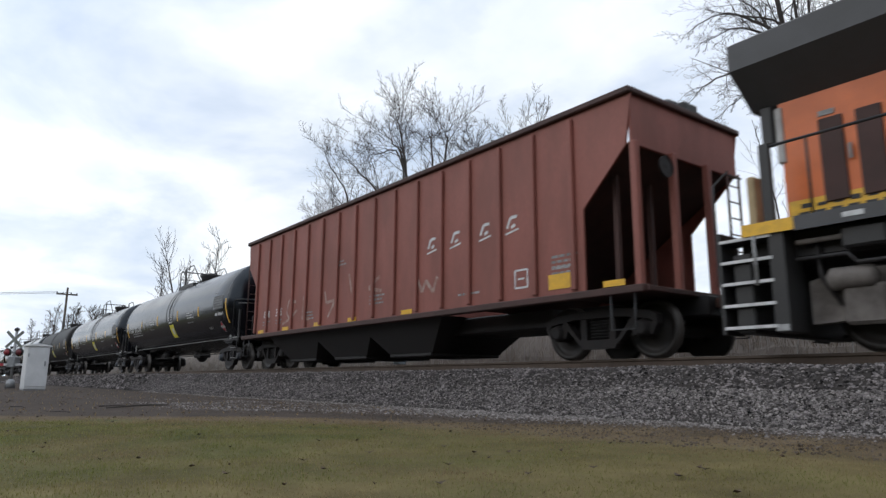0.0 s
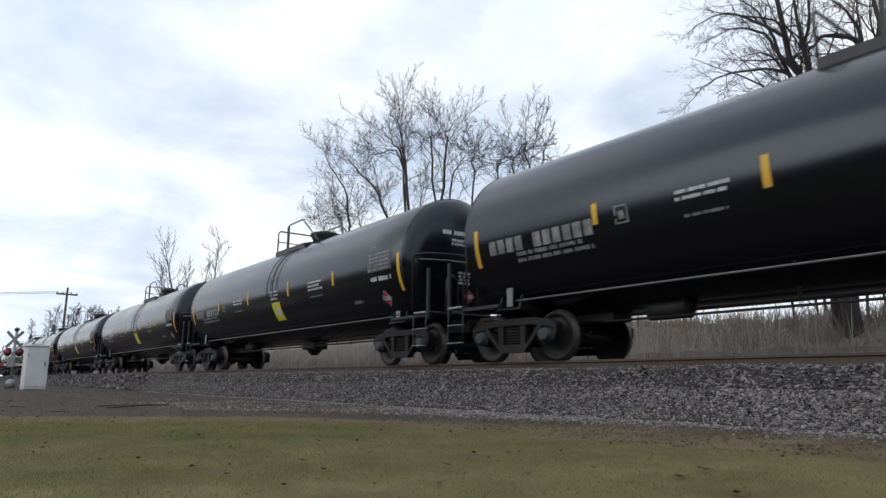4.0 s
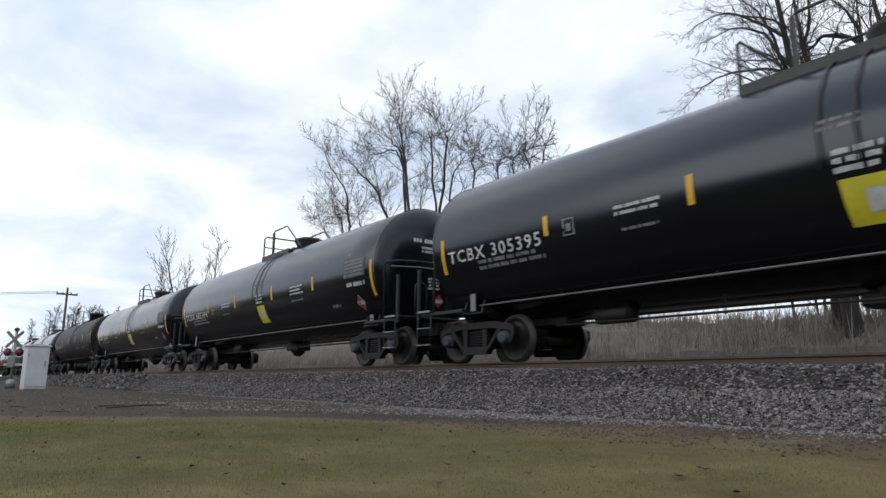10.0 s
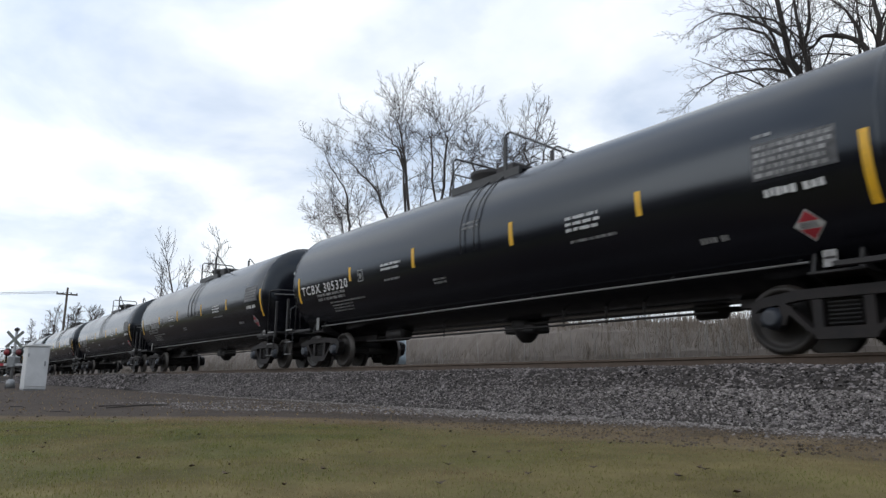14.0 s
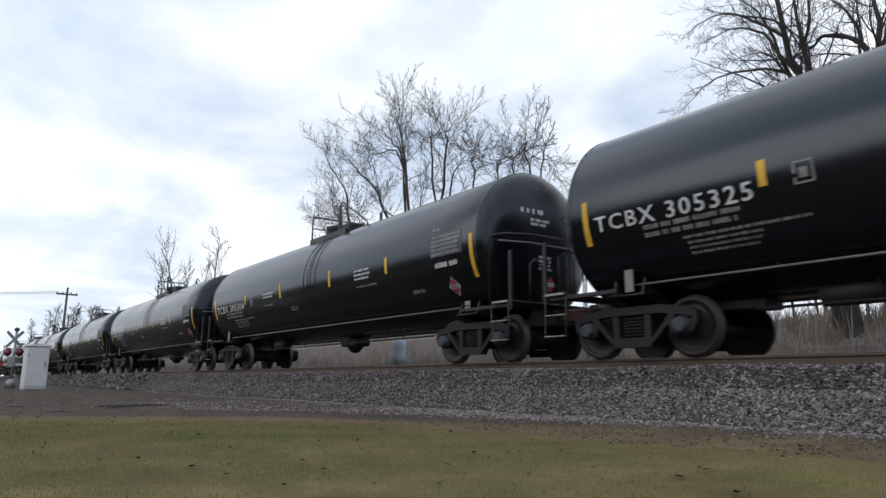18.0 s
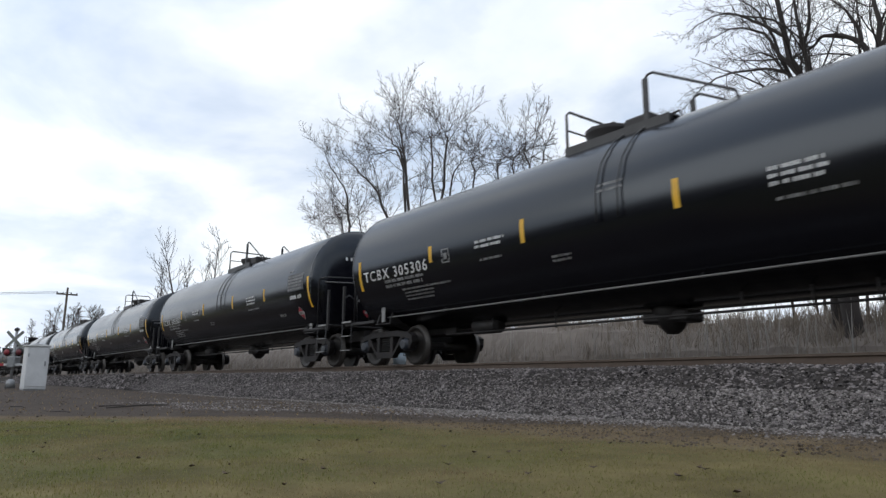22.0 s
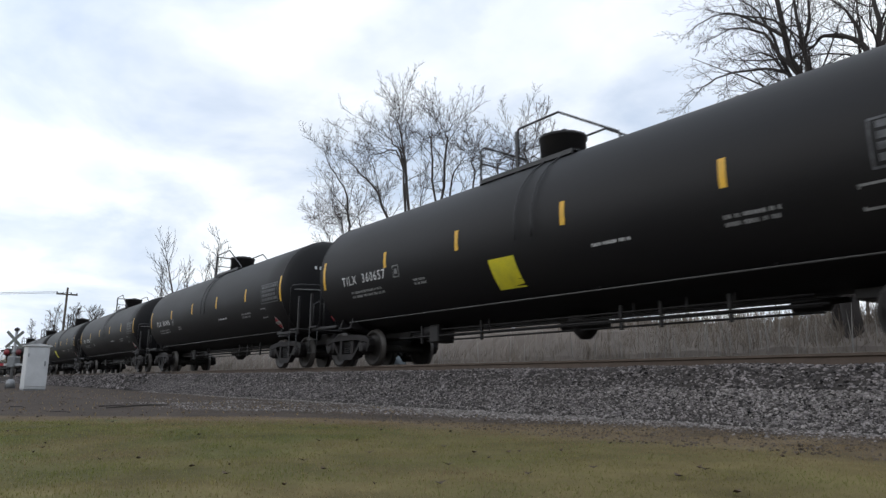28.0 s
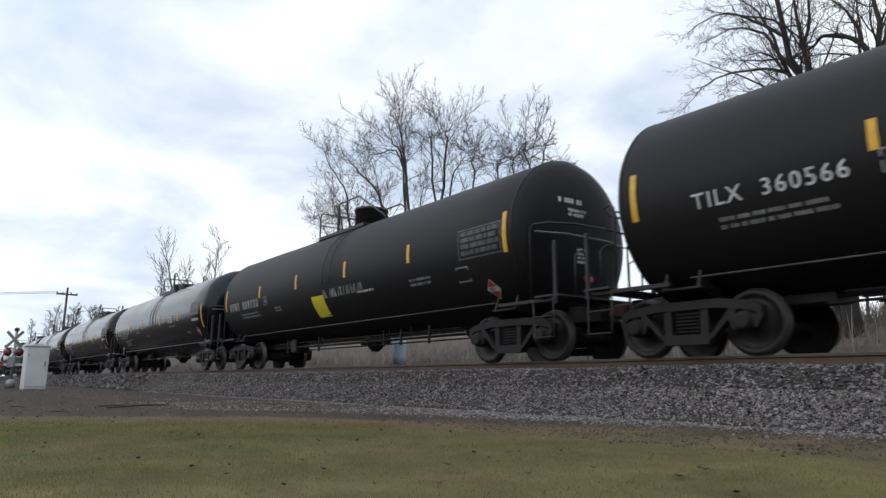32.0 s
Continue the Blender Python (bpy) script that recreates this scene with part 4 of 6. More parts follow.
def build_hopper():
    car = hub("hopper_car", pose(0, 0, 0), "rust-red open-top railway hopper car with faded white markings and graffiti", "hopper car")
    side = [(-7.92, 4.15), (-7.80, 3.30), (-6.93, 2.42), (-6.93, 1.05), (6.93, 1.05), (6.93, 2.42), (7.84, 3.30), (7.98, 4.15)]
    for y in (-1, 1):
        w = part("side_wall", Shape().prism(side, *sorted((y * 1.52, y * 1.56))), OXIDE, car)
        for k in range(16):
            x = -6.99 + 0.914 * k
            top = 4.06
            part("rib", Shape().box(x - 0.05, x + 0.05, *sorted((y * 1.561, y * 1.63)), 1.10, top, 0.015), OXIDE, w)
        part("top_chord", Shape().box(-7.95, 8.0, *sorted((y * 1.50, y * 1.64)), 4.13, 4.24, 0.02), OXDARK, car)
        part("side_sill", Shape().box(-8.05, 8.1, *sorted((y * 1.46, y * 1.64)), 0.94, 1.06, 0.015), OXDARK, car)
    for d in (-1, 1):
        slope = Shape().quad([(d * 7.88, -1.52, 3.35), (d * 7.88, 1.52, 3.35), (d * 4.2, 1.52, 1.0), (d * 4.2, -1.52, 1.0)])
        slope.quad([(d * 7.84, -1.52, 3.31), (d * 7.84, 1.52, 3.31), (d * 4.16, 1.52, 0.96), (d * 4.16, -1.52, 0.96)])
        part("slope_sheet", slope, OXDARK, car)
        part("end_wall", Shape().box(*sorted((d * 7.88, d * 7.94)), -1.52, 1.52, 3.30, 4.2, 0.01), OXIDE, car)
        part("end_chord", Shape().box(*sorted((d * 7.86, d * 8.02)), -1.6, 1.6, 4.13, 4.23, 0.02), OXDARK, car)
        for y in ((-1.50, -0.5, 0.5) if d > 0 else (-0.5, 0.5, 1.50)):
            part("end_post", Shape().box(*sorted((d * 7.90, d * 8.02)), y - 0.06, y + 0.06, 1.0, 3.34, 0.015), OXIDE, car)
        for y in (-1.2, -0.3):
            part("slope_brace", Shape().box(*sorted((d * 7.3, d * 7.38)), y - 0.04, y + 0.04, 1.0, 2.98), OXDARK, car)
        ladder = Shape().tube([(d * 7.98, d * 1.50, 1.04), (d * 7.98, d * 1.50, 3.36)], 0.022, 6).tube([(d * 7.98, d * 1.12, 1.04), (d * 7.98, d * 1.12, 3.36)], 0.022, 6)
        for k in range(7):
            ladder.tube([(d * 7.98, d * 1.12, 1.3 + 0.3 * k), (d * 7.98, d * 1.50, 1.3 + 0.3 * k)], 0.014, 5)
        part("end_ladder", ladder, OXDARK, car)
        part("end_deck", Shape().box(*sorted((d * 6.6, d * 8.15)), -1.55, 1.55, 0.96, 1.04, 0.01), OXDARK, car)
        part("centre_sill", Shape().box(*sorted((d * 4.0, d * 8.3)), -0.28, 0.28, 0.66, 0.98, 0.02), GRIME, car)
        cp = Shape().box(*sorted((d * 8.2, d * 8.42)), -0.08, 0.08, 0.78, 0.94, 0.02).box(*sorted((d * 8.38, d * 8.62)), -0.14, 0.14, 0.72, 1.0, 0.04)
        part("coupler", cp, COUPLER, car)
        for y in (-1, 1):
            st = Shape().tube([(d * 7.45, y * 1.58, 0.98), (d * 7.45, y * 1.58, 0.40), (d * 7.9, y * 1.58, 0.40), (d * 7.9, y * 1.58, 0.98)], 0.018, 6)
            part("step_stirrup", st, RAILING, car)
        build_truck(car, d * 6.75, RUST)
    part("underframe", Shape().box(-5.4, 5.4, -0.75, 0.75, 0.60, 0.96, 0.03), GRIME, car)
    for x in (-4.55, -1.72, 1.10):
        chute = Shape()
        for (z0, a0, b0), (z1, a1, b1) in (((0.98, 1.75, 1.4), (0.24, 0.86, 1.0)),):
            k = len(chute.v)
            for z, a, b in ((z0, a0, b0), (z1, a1, b1)):
                chute.v += [(x - a, -b, z), (x + a, -b, z), (x + a, b, z), (x - a, b, z)]
            chute.f += [(k, k + 1, k + 5, k + 4), (k + 1, k + 2, k + 6, k + 5), (k + 2, k + 3, k + 7, k + 6), (k + 3, k, k + 4, k + 7), (k + 4, k + 5, k + 6, k + 7), (k, k + 3, k + 2, k + 1)]
            chute.s += [False] * 6
        part("discharge_chute", chute, GRIME, car)
        part("gate_frame", Shape().box(x - 0.84, x + 0.84, -1.02, 1.02, 0.17, 0.25, 0.02), GRIME, car)
    brake = Shape().tube([(7.99, -0.9, 3.0), (8.12, -0.9, 3.0)], 0.03, 8)
    brake.lathe([(8.11, 0.16), (8.09, 0.18), (8.13, 0.18), (8.11, 0.16)], 18, "x", (0, -0.9, 3.0))
    part("brake_wheel", brake, GRIME, car)
    cover = Shape().box(7.25, 7.85, 0.15, 0.55, 4.26, 4.50, 0.03).tube([(7.9, -0.35, 4.24), (7.6, 0.0, 4.52), (7.55, 0.75, 4.58), (7.8, 1.1, 4.26)], 0.05, 6)
    cover.tube([(7.3, -0.2, 4.26), (7.3, 0.1, 4.55), (7.3, 0.8, 4.55)], 0.04, 6)
    part("roof_bracket", cover, BLACKENG, car, "dark bent steel bracket on the rim")
    # markings on the near wall, clear of the ribs
    y = -1.566
    for x in (2.68, 3.50, 4.43, 5.20):
        s = Shape()
        ribbon(s, [(x - 0.17, 2.32), (x + 0.19, 2.38)], 0.035, y)
        ribbon(s, [(x - 0.12, 2.43), (x - 0.02, 2.62), (x + 0.15, 2.62)], 0.06, y)
        ribbon(s, [(x + 0.0, 2.43), (x + 0.10, 2.47)], 0.06, y)
        part("emblem", s, WHITE, car, "slanted white emblem strokes")
    part("car_number", lettering_at(car, "808", -6.35, 1.55, 0.46, 0.22, y), WHITE, car, "white stencilled number")
    part("car_number", lettering_at(car, "305", -5.43, 1.55, 0.46, 0.22, y), WHITE, car, "white stencilled number")
    rng = random.Random(9)
    for x, z, w, rows in ((-6.4, 1.42, 0.5, 2), (-5.4, 1.42, 0.4, 2), (0.15, 1.62, 0.7, 3), (3.6, 1.32, 0.6, 1), (6.2, 1.72, 0.5, 3), (6.2, 1.52, 0.55, 2), (-3.5, 1.5, 0.6, 3), (-1.6, 2.7, 0.5, 2)):
        s = Shape()
        for r in range(rows):
            u = x
            while u < x + w * rng.uniform(0.8, 1):
                v = rng.uniform(0.06, 0.16)
                ribbon(s, [(u, z - 0.09 * r), (u + v, z - 0.09 * r)], 0.045, y)
                u += v + 0.03
        tagged(part("data_stencil", s, FADED, car), kind="stuff")
    for x in (-6.75, -4.9, -2.8, -0.9, 1.55, 7.3):
        part("reflective_strip", Shape().box(x, x + 0.42, y - 0.004, y, 1.08, 1.18), YELLOW, car, "yellow reflective strip")
    part("warning_panel", Shape().box(6.12, 6.62, y - 0.004, y, 1.16, 1.42), YELLOW, car, "yellow painted panel")
    s = Shape()
    for q in (((5.28, 1.28), (5.60, 1.28)), ((5.28, 1.60), (5.60, 1.60)), ((5.28, 1.28), (5.28, 1.60)), ((5.60, 1.28), (5.60, 1.60)), ((5.36, 1.44), (5.52, 1.44))):
        ribbon(s, q, 0.035, y)
    part("inspection_stencil", s, WHITE, car)
    # sprayed scrawls
    for pts in (((-4.0, 2.05), (-4.5, 2.15), (-4.62, 1.7), (-4.3, 1.35)), ((-4.9, 1.3), (-4.3, 1.5), (-3.9, 1.75)), ((-3.5, 2.2), (-3.55, 1.4), (-3.1, 1.35)),
                ((-2.2, 2.2), (-2.1, 1.8), (-1.6, 1.85), (-2.0, 1.3)), ((-0.9, 2.6), (-0.7, 1.9)), ((0.6, 2.3), (0.1, 2.0), (0.7, 1.85)),
                ((2.2, 1.95), (2.35, 1.6), (2.5, 1.9), (2.75, 1.55), (2.9, 1.95))):
        part("graffiti_stroke", ribbon(Shape(), [(a, 1.15 + 0.8 * (b - 1.15)) for a, b in pts], 0.085, y - 0.004), OLD_SPRAY, car, "sprayed pale scrawl")
    return car


def lettering_at(car, words, x, z, width, height, y):
    me = lettering(words, 0.3, WHITE, 0.006)
    wide = max(v.co.x for v in me.vertices)
    tall = max(v.co.y for v in me.vertices)
    for v in me.vertices:
        v.co = (x + v.co.x * width / wide, y - 0.004, z + v.co.y * height / tall)
    return me


# ---------------------------------------------------------------- engine
TAN = material("faded_tan_paint", (0.42, 0.32, 0.18), 0.7, scale=4, other=(0.3, 0.22, 0.12))
ROOFGREY = material("dark_grey_roof_paint", (0.058, 0.058, 0.062), 0.6, scale=2, other=(0.05, 0.05, 0.05))
GALV_ENG = material("pale_grey_engine_paint", (0.42, 0.41, 0.40), 0.6, scale=4, other=(0.28, 0.26, 0.25))
ENGINE_TRUCK = material("dusty_grey_truck_steel", (0.16, 0.142, 0.130), 0.85, scale=2.4, other=(0.045, 0.038, 0.034), amount=0.7)


def build_engine():
    """A diesel engine running towards +x; its rear end couples to the hopper car."""
    e = hub("diesel_engine", pose(0, 0, 0), "orange and black diesel railway engine with rear steps and railings", "locomotive")
    part("frame", Shape().box(-10.3, 10.3, -1.20, 1.20, 1.18, 1.55, 0.03), GRIME, e)
    for y in (-1, 1):
        part("air_pipe", Shape().tube([(-9.5, y * 1.34, 1.36), (-7.6, y * 1.34, 1.36), (-7.5, y * 1.30, 1.22), (-4.0, y * 1.30, 1.22)], 0.035, 7), ENGINE_TRUCK, e)
        part("air_pipe", Shape().tube([(-9.5, y * 1.38, 1.14), (-8.9, y * 1.38, 1.14), (-8.8, y * 1.38, 1.02), (-4.5, y * 1.38, 1.02)], 0.028, 7), GRIME, e)
        part("sand_pipe", Shape().tube([(-9.3, y * 1.25, 1.4), (-9.25, y * 1.30, 0.9), (-9.0, y * 1.0, 0.3)], 0.03, 6), GRIME, e)
        part("equipment_box", Shape().box(-8.95, -8.45, *sorted((y * 1.21, y * 1.42)), 1.20, 1.46, 0.03), BLACKENG, e)
    for y in (-1, 1):
        part("walkway", Shape().box(-10.1, 9.9, *sorted((y * 0.98, y * 1.52)), 1.55, 1.62, 0.01), BLACKENG, e)
        part("walkway_edge", Shape().box(-9.42, 9.9, *sorted((y * 1.521, y * 1.54)), 1.48, 1.66), ROOFGREY, e)
        part("corner_stripe", Shape().box(-10.1, -9.425, *sorted((y * 1.521, y * 1.54)), 1.50, 1.66), YELLOW, e, "yellow corner stripe")
        part("edge_tag", Shape().box(-8.85, -8.62, *sorted((y * 1.541, y * 1.546)), 1.54, 1.60), WHITE, e)
    hood = [(-0.95, 1.62), (0.95, 1.62), (0.95, 3.55), (0.80, 3.75), (-0.80, 3.75), (-0.95, 3.55)]
    body = part("hood", Shape().prism(hood, -9.75, 6.6, "x"), ORANGE, e, "orange painted hood")
    for y in (-1, 1):
        part("hood_stripe", Shape().box(-9.72, 6.6, *sorted((y * 0.951, y * 0.956)), 1.72, 2.0), YELLOW, body, "yellow stripe along the hood foot")
        for k in range(19):
            x = (-9.25, -8.80, -8.35)[k] if k < 3 else -9.0 + k * 0.78
            dr = part("hood_door", Shape().box(x, x + (0.30 if k < 3 else 0.42), *sorted((y * 0.957, y * 0.985)), 1.90, 3.02, 0.012), OXDARK if k < 3 else ORANGE, body)
            part("latch", Shape().box(x + 0.34, x + 0.38, *sorted((y * 0.985, y * 1.0)), 2.4, 2.6), PIPE, dr)
        part("door_tag", Shape().box(-9.24, -9.04, *sorted((y * 0.957, y * 0.965)), 3.06, 3.13), SHED_WHITE, body)
        for k in range(9):
            part("painted_letter", Shape().box(-9.60 + 0.2 * k, -9.46 + 0.2 * k, *sorted((y * 0.957, y * 0.962)), 1.76 + 0.02 * (k % 2), 1.83), BLACKENG, body)
            part("painted_letter", Shape().box(-9.56 + 0.2 * k, -9.44 + 0.2 * k, *sorted((y * 0.957, y * 0.962)), 1.88, 1.94 - 0.02 * (k % 3)), BLACKENG, body)
    part("end_panel", Shape().box(-9.80, -9.70, -0.99, -0.70, 2.55, 3.35, 0.02), GALV_ENG, e, "pale grey corner panel")
    part("sand_hatch", Shape().box(-9.98, -9.82, -1.02, -0.85, 2.85, 3.40, 0.02), BLACKENG, e)
    wing = [(-1.50, 3.86), (-1.50, 4.24), (-1.30, 4.36), (1.30, 4.36), (1.50, 4.24), (1.50, 3.86), (0.94, 3.40), (-0.94, 3.40)]
    part("radiator_wing", Shape().prism(wing, -10.12, -5.9, "x"), ROOFGREY, e, "dark grey overhanging radiator housing")
    part("exhaust_roof", Shape().box(-5.8, 5.5, -0.7, 0.7, 3.74, 4.05, 0.05), BLACKENG, e)
    part("cab", Shape().prism([(-1.48, 1.62), (1.48, 1.62), (1.48, 3.9), (1.1, 4.3), (-1.1, 4.3), (-1.48, 3.9)], 6.6, 8.7, "x"), ORANGE, e, "orange driving cab")
    for y in (-1, 1):
        for x in (6.95, 7.75):
            part("cab_window", Shape().box(x, x + 0.6, *sorted((y * 1.481, y * 1.495)), 2.85, 3.5, 0.005), BLACKENG, e)
    part("nose", Shape().prism([(8.7, 1.62), (10.2, 1.62), (10.2, 2.7), (9.9, 3.0), (8.7, 3.0)], -0.95, 0.95, "y"), ORANGE, e, "orange short nose")
    for d in (-1, 1):
        cp = Shape().box(*sorted((d * 10.3, d * 10.75)), -0.1, 0.1, 0.76, 0.96, 0.02).box(*sorted((d * 10.7, d * 11.0)), -0.15, 0.15, 0.72, 1.02, 0.04)
        part("coupler", cp, RUST, e)
        part("pilot", Shape().box(*sorted((d * 10.05, d * 10.3)), -1.45, 1.45, 0.25, 1.3, 0.02), BLACKENG, e)
        for y in (-1, 1):
            for x, w in ((9.68, 0.10), (10.46, 0.03)):
                part("step_side", Shape().box(*sorted((d * x - w, d * x + w)), *sorted((y * 1.02, y * 1.5)), 0.24, 1.62, 0.01), BLACKENG, e)
            for k in range(5):
                z = 0.30 + 0.29 * k
                tread = part("step", Shape().box(*sorted((d * 9.74, d * 10.44)), *sorted((y * 1.1, y * 1.5)), z, z + 0.04), BLACKENG, e)
                part("step_nosing", Shape().box(*sorted((d * 9.74, d * 10.44)), *sorted((y * 1.5, y * 1.515)), z + 0.005, z + 0.045), WHITE, tread, "white painted step edge")
            part("step_rail", Shape().tube([(d * 9.95, y * 1.52, 0.85), (d * 9.95, y * 1.53, 1.50)], 0.022, 7), SHED_WHITE, e, "white hand hold beside the steps")
            part("step_tag", Shape().box(*sorted((d * 9.60, d * 9.76)), *sorted((y * 1.501, y * 1.506)), 0.26, 0.34), SHED_WHITE, e)
            part("corner_post", Shape().box(*sorted((d * 9.66, d * 9.80)), *sorted((y * 1.44, y * 1.52)), 1.62, 2.70, 0.01), BLACKENG, e)
            part("corner_rail", Shape().tube([(d * 10.5, y * 1.47, 0.9), (d * 10.5, y * 1.47, 2.3), (d * 10.4, y * 1.3, 2.5), (d * 10.4, y * 0.9, 2.5)], 0.018, 7), RAILING, e)
    part("end_post", Shape().box(-10.40, -10.28, -0.75, -0.50, 1.5, 2.55, 0.02), TAN, e, "tan upright end post")
    for y in (-1, 1):
        part("hand_rail", Shape().tube([(-9.7, y * 1.48, 2.66), (6.5, y * 1.48, 2.66)], 0.02, 7), RAILING, e)
        for k in range(10):
            x = -9.2 + 1.7 * k
            part("stanchion", Shape().tube([(x, y * 1.48, 1.62), (x, y * 1.48, 2.66)], 0.018, 6), RAILING, e)
    tank = [(-1.30, 0.55), (-1.30, 1.1), (1.30, 1.1), (1.30, 0.55), (1.0, 0.28), (-1.0, 0.28)]
    part("fuel_tank", Shape().prism(tank, -3.2, 3.2, "x"), BLACKENG, e)
    wm = wheelset_mesh()
    for v in wm.vertices:
        v.co.x, v.co.z = v.co.x * 1.17, v.co.z * 1.17
    for d in (-1, 1):
        t = part("truck", Shape().box(-0.3, 0.3, -0.95, 0.95, 0.5, 1.05, 0.04), GRIME, e, "", (d * 6.75, 0, 0))
        for y in (-1, 1):
            f = Shape().prism([(-2.72, 0.34), (-2.72, 0.88), (-2.3, 0.98), (2.6, 0.95), (2.6, 0.62), (1.5, 0.42), (0.6, 0.38), (-0.6, 0.38), (-1.5, 0.42)], *sorted((y * 0.95, y * 1.15)))
            part("side_frame", f, ENGINE_TRUCK, t, "dusty grey cast side frame")
            part("brake_cylinder", Shape().lathe([(-2.45, 0.06), (-2.40, 0.14), (-1.95, 0.14), (-1.90, 0.05)], 14, "x", (0, y * 1.25, 0.86)), ENGINE_TRUCK, t)
            for x in (-1.25, 0.9):
                part("coil_spring", Shape().lathe([(0.45 + 0.045 * k, 0.10 if k % 2 else 0.075) for k in range(9)], 12, "z", (x, y * 1.22, 0)), GRIME, t)
                part("brake_hanger", Shape().box(x - 0.42, x - 0.30, *sorted((y * 1.16, y * 1.26)), 0.25, 0.80, 0.03), GRIME, t)
            for x in (-2.05, 0, 2.05):
                part("journal_box", Shape().box(x - 0.24, x + 0.24, *sorted((y * 1.151, y * 1.3)), 0.30, 0.78, 0.04), ENGINE_TRUCK, t)
        for x in (-2.05, 0, 2.05):
            part("wheelset", wm, WHEEL, t, "", (x, 0, 0.535))
    return e



# ---------------------------------------------------------------- trees and brush
BARK = material("grey_brown_bark", (0.036, 0.030, 0.028), 0.9, scale=4, fine=30, other=(0.060, 0.051, 0.047), amount=0.6, bump=0.6, stretch=(1, 1, 0.3))
TWIG = material("dark_bare_twigs", (0.036, 0.029, 0.026), 0.9, scale=3, other=(0.055, 0.045, 0.04))


def tube_of(level):
    return 8 if level == 0 else 6 if level == 1 else 4 if level == 2 else 3


def bough(wood, twigs, rng, start, way, length, radius, level, top, fine, up, crook):
    """One limb, bending gently as it grows, and from it the smaller ones."""
    steps = 7 if level <= 1 else 5 if level == 2 else 3
    p, d = Vector(start), Vector(way).normalized()
    drift = Vector((rng.gauss(0, 0.05), rng.gauss(0, 0.05), rng.gauss(0, 0.03)))
    pts, rs = [p.copy()], [radius]
    for i in range(steps):
        d = (d + drift + Vector((rng.gauss(0, crook), rng.gauss(0, crook), rng.gauss(0, crook) + up))).normalized()
        p = p + d * length / steps
        pts.append(p.copy())
        rs.append(max(fine * 0.55, radius * (1 - 0.85 * (i + 1) / steps)))
    (wood if level < 2 else twigs).tube(pts, rs, tube_of(level), caps=False)
    if level < top:
        sprout(wood, twigs, rng, pts, rs, length, level, top, fine, up, crook)


def sprout(wood, twigs, rng, pts, rs, length, level, top, fine, up, crook, first=0.12, thick=1.0):
    """Side limbs along a limb, turned round it one after another, shorter towards its tip."""
    count = max(2, int((14, 7, 5, 3)[level] * thick))
    turn, n = rng.uniform(0, 6.28), len(pts) - 1
    for k in range(count):
        u = first + (0.99 - first) * (k + 0.7 * rng.random()) / count
        i = min(n - 1, int(u * n))
        q = pts[i].lerp(pts[i + 1], u * n - i)
        along = (pts[i + 1] - pts[i]).normalized()
        turn += 2.4 + rng.gauss(0, 0.5)
        side = along.orthogonal().normalized()
        side.rotate(Matrix.Rotation(turn, 3, along))
        lean = radians(rng.uniform(24, 46) + (8 if level > 1 else 0))
        size = length * (rng.uniform(0.16, 0.40) if level == 0 else rng.uniform(0.26, 0.52)) * (1.2 - 0.7 * u)
        bough(wood, twigs, rng, q, along * math.cos(lean) + side * math.sin(lean), size,
              max(fine * 0.8, rs[i] * (rng.uniform(0.26, 0.46) if level == 0 else rng.uniform(0.35, 0.55))), level + 1, top, fine, up, crook)


def run(way, steps, rng, wobble):
    """A smooth line through a few bends, with small kinks."""
    way = [Vector(q) for q in way]
    ends = [way[0] * 2 - way[1]] + way + [way[-1] * 2 - way[-2]]
    out = []
    for a, b, c, d in zip(ends, ends[1:], ends[2:], ends[3:]):
        for k in range(steps):
            t = k / steps
            q = 0.5 * (2 * b + (c - a) * t + (2 * a - 5 * b + 4 * c - d) * t * t + (3 * b - a - 3 * c + d) * t ** 3)
            out.append(q + Vector((rng.gauss(0, wobble), rng.gauss(0, wobble), 0)) * (1 if out else 0))
    return out + [way[-1]]


def build_tree(y, bends, radius, seed, label, limbs=(), fine=0.006, top=3, up=0.06, crook=0.09, wobble=0.03, first=0.35, thick=1.0):
    """A bare tree whose stem runs from its foot through the bends (x, z), with main limbs of their own bends and girth."""
    rng = random.Random(seed)
    x = bends[0][0]
    base = ground_height(x, y) - 0.1
    t = hub("tree", pose(x, y, base), label, "tree", "bare trees behind the track")
    wood, twigs = Shape(), Shape()
    for k, (way, r) in enumerate([(bends, radius), *limbs]):
        sway = rng.uniform(-0.25, 0.25) if k else 0
        line = [Vector((a - x, sway * (b - way[0][1]), (b - base) if k or i else 0.0)) for i, (a, b) in enumerate(way)]
        pts = run(line, 4, rng, wobble)
        rs = [max(fine, r * (1 - (0.92 if k == 0 else 0.9) * (i / (len(pts) - 1)) ** (1.0 if k else 0.9))) for i in range(len(pts))]
        wood.tube(pts, rs, 9 if k == 0 else 7, caps=False)
        length = sum((b - a).length for a, b in zip(pts, pts[1:]))
        sprout(wood, twigs, rng, pts, rs, length * (0.8 if k == 0 else 1.0), 0, top, fine, up, crook, first if k == 0 else 0.22, thick)
    part("trunk", wood, BARK, t)
    tagged(part("twig_mass", twigs, TWIG, t, "fine dark bare twigs"), kind="stuff")
    return t


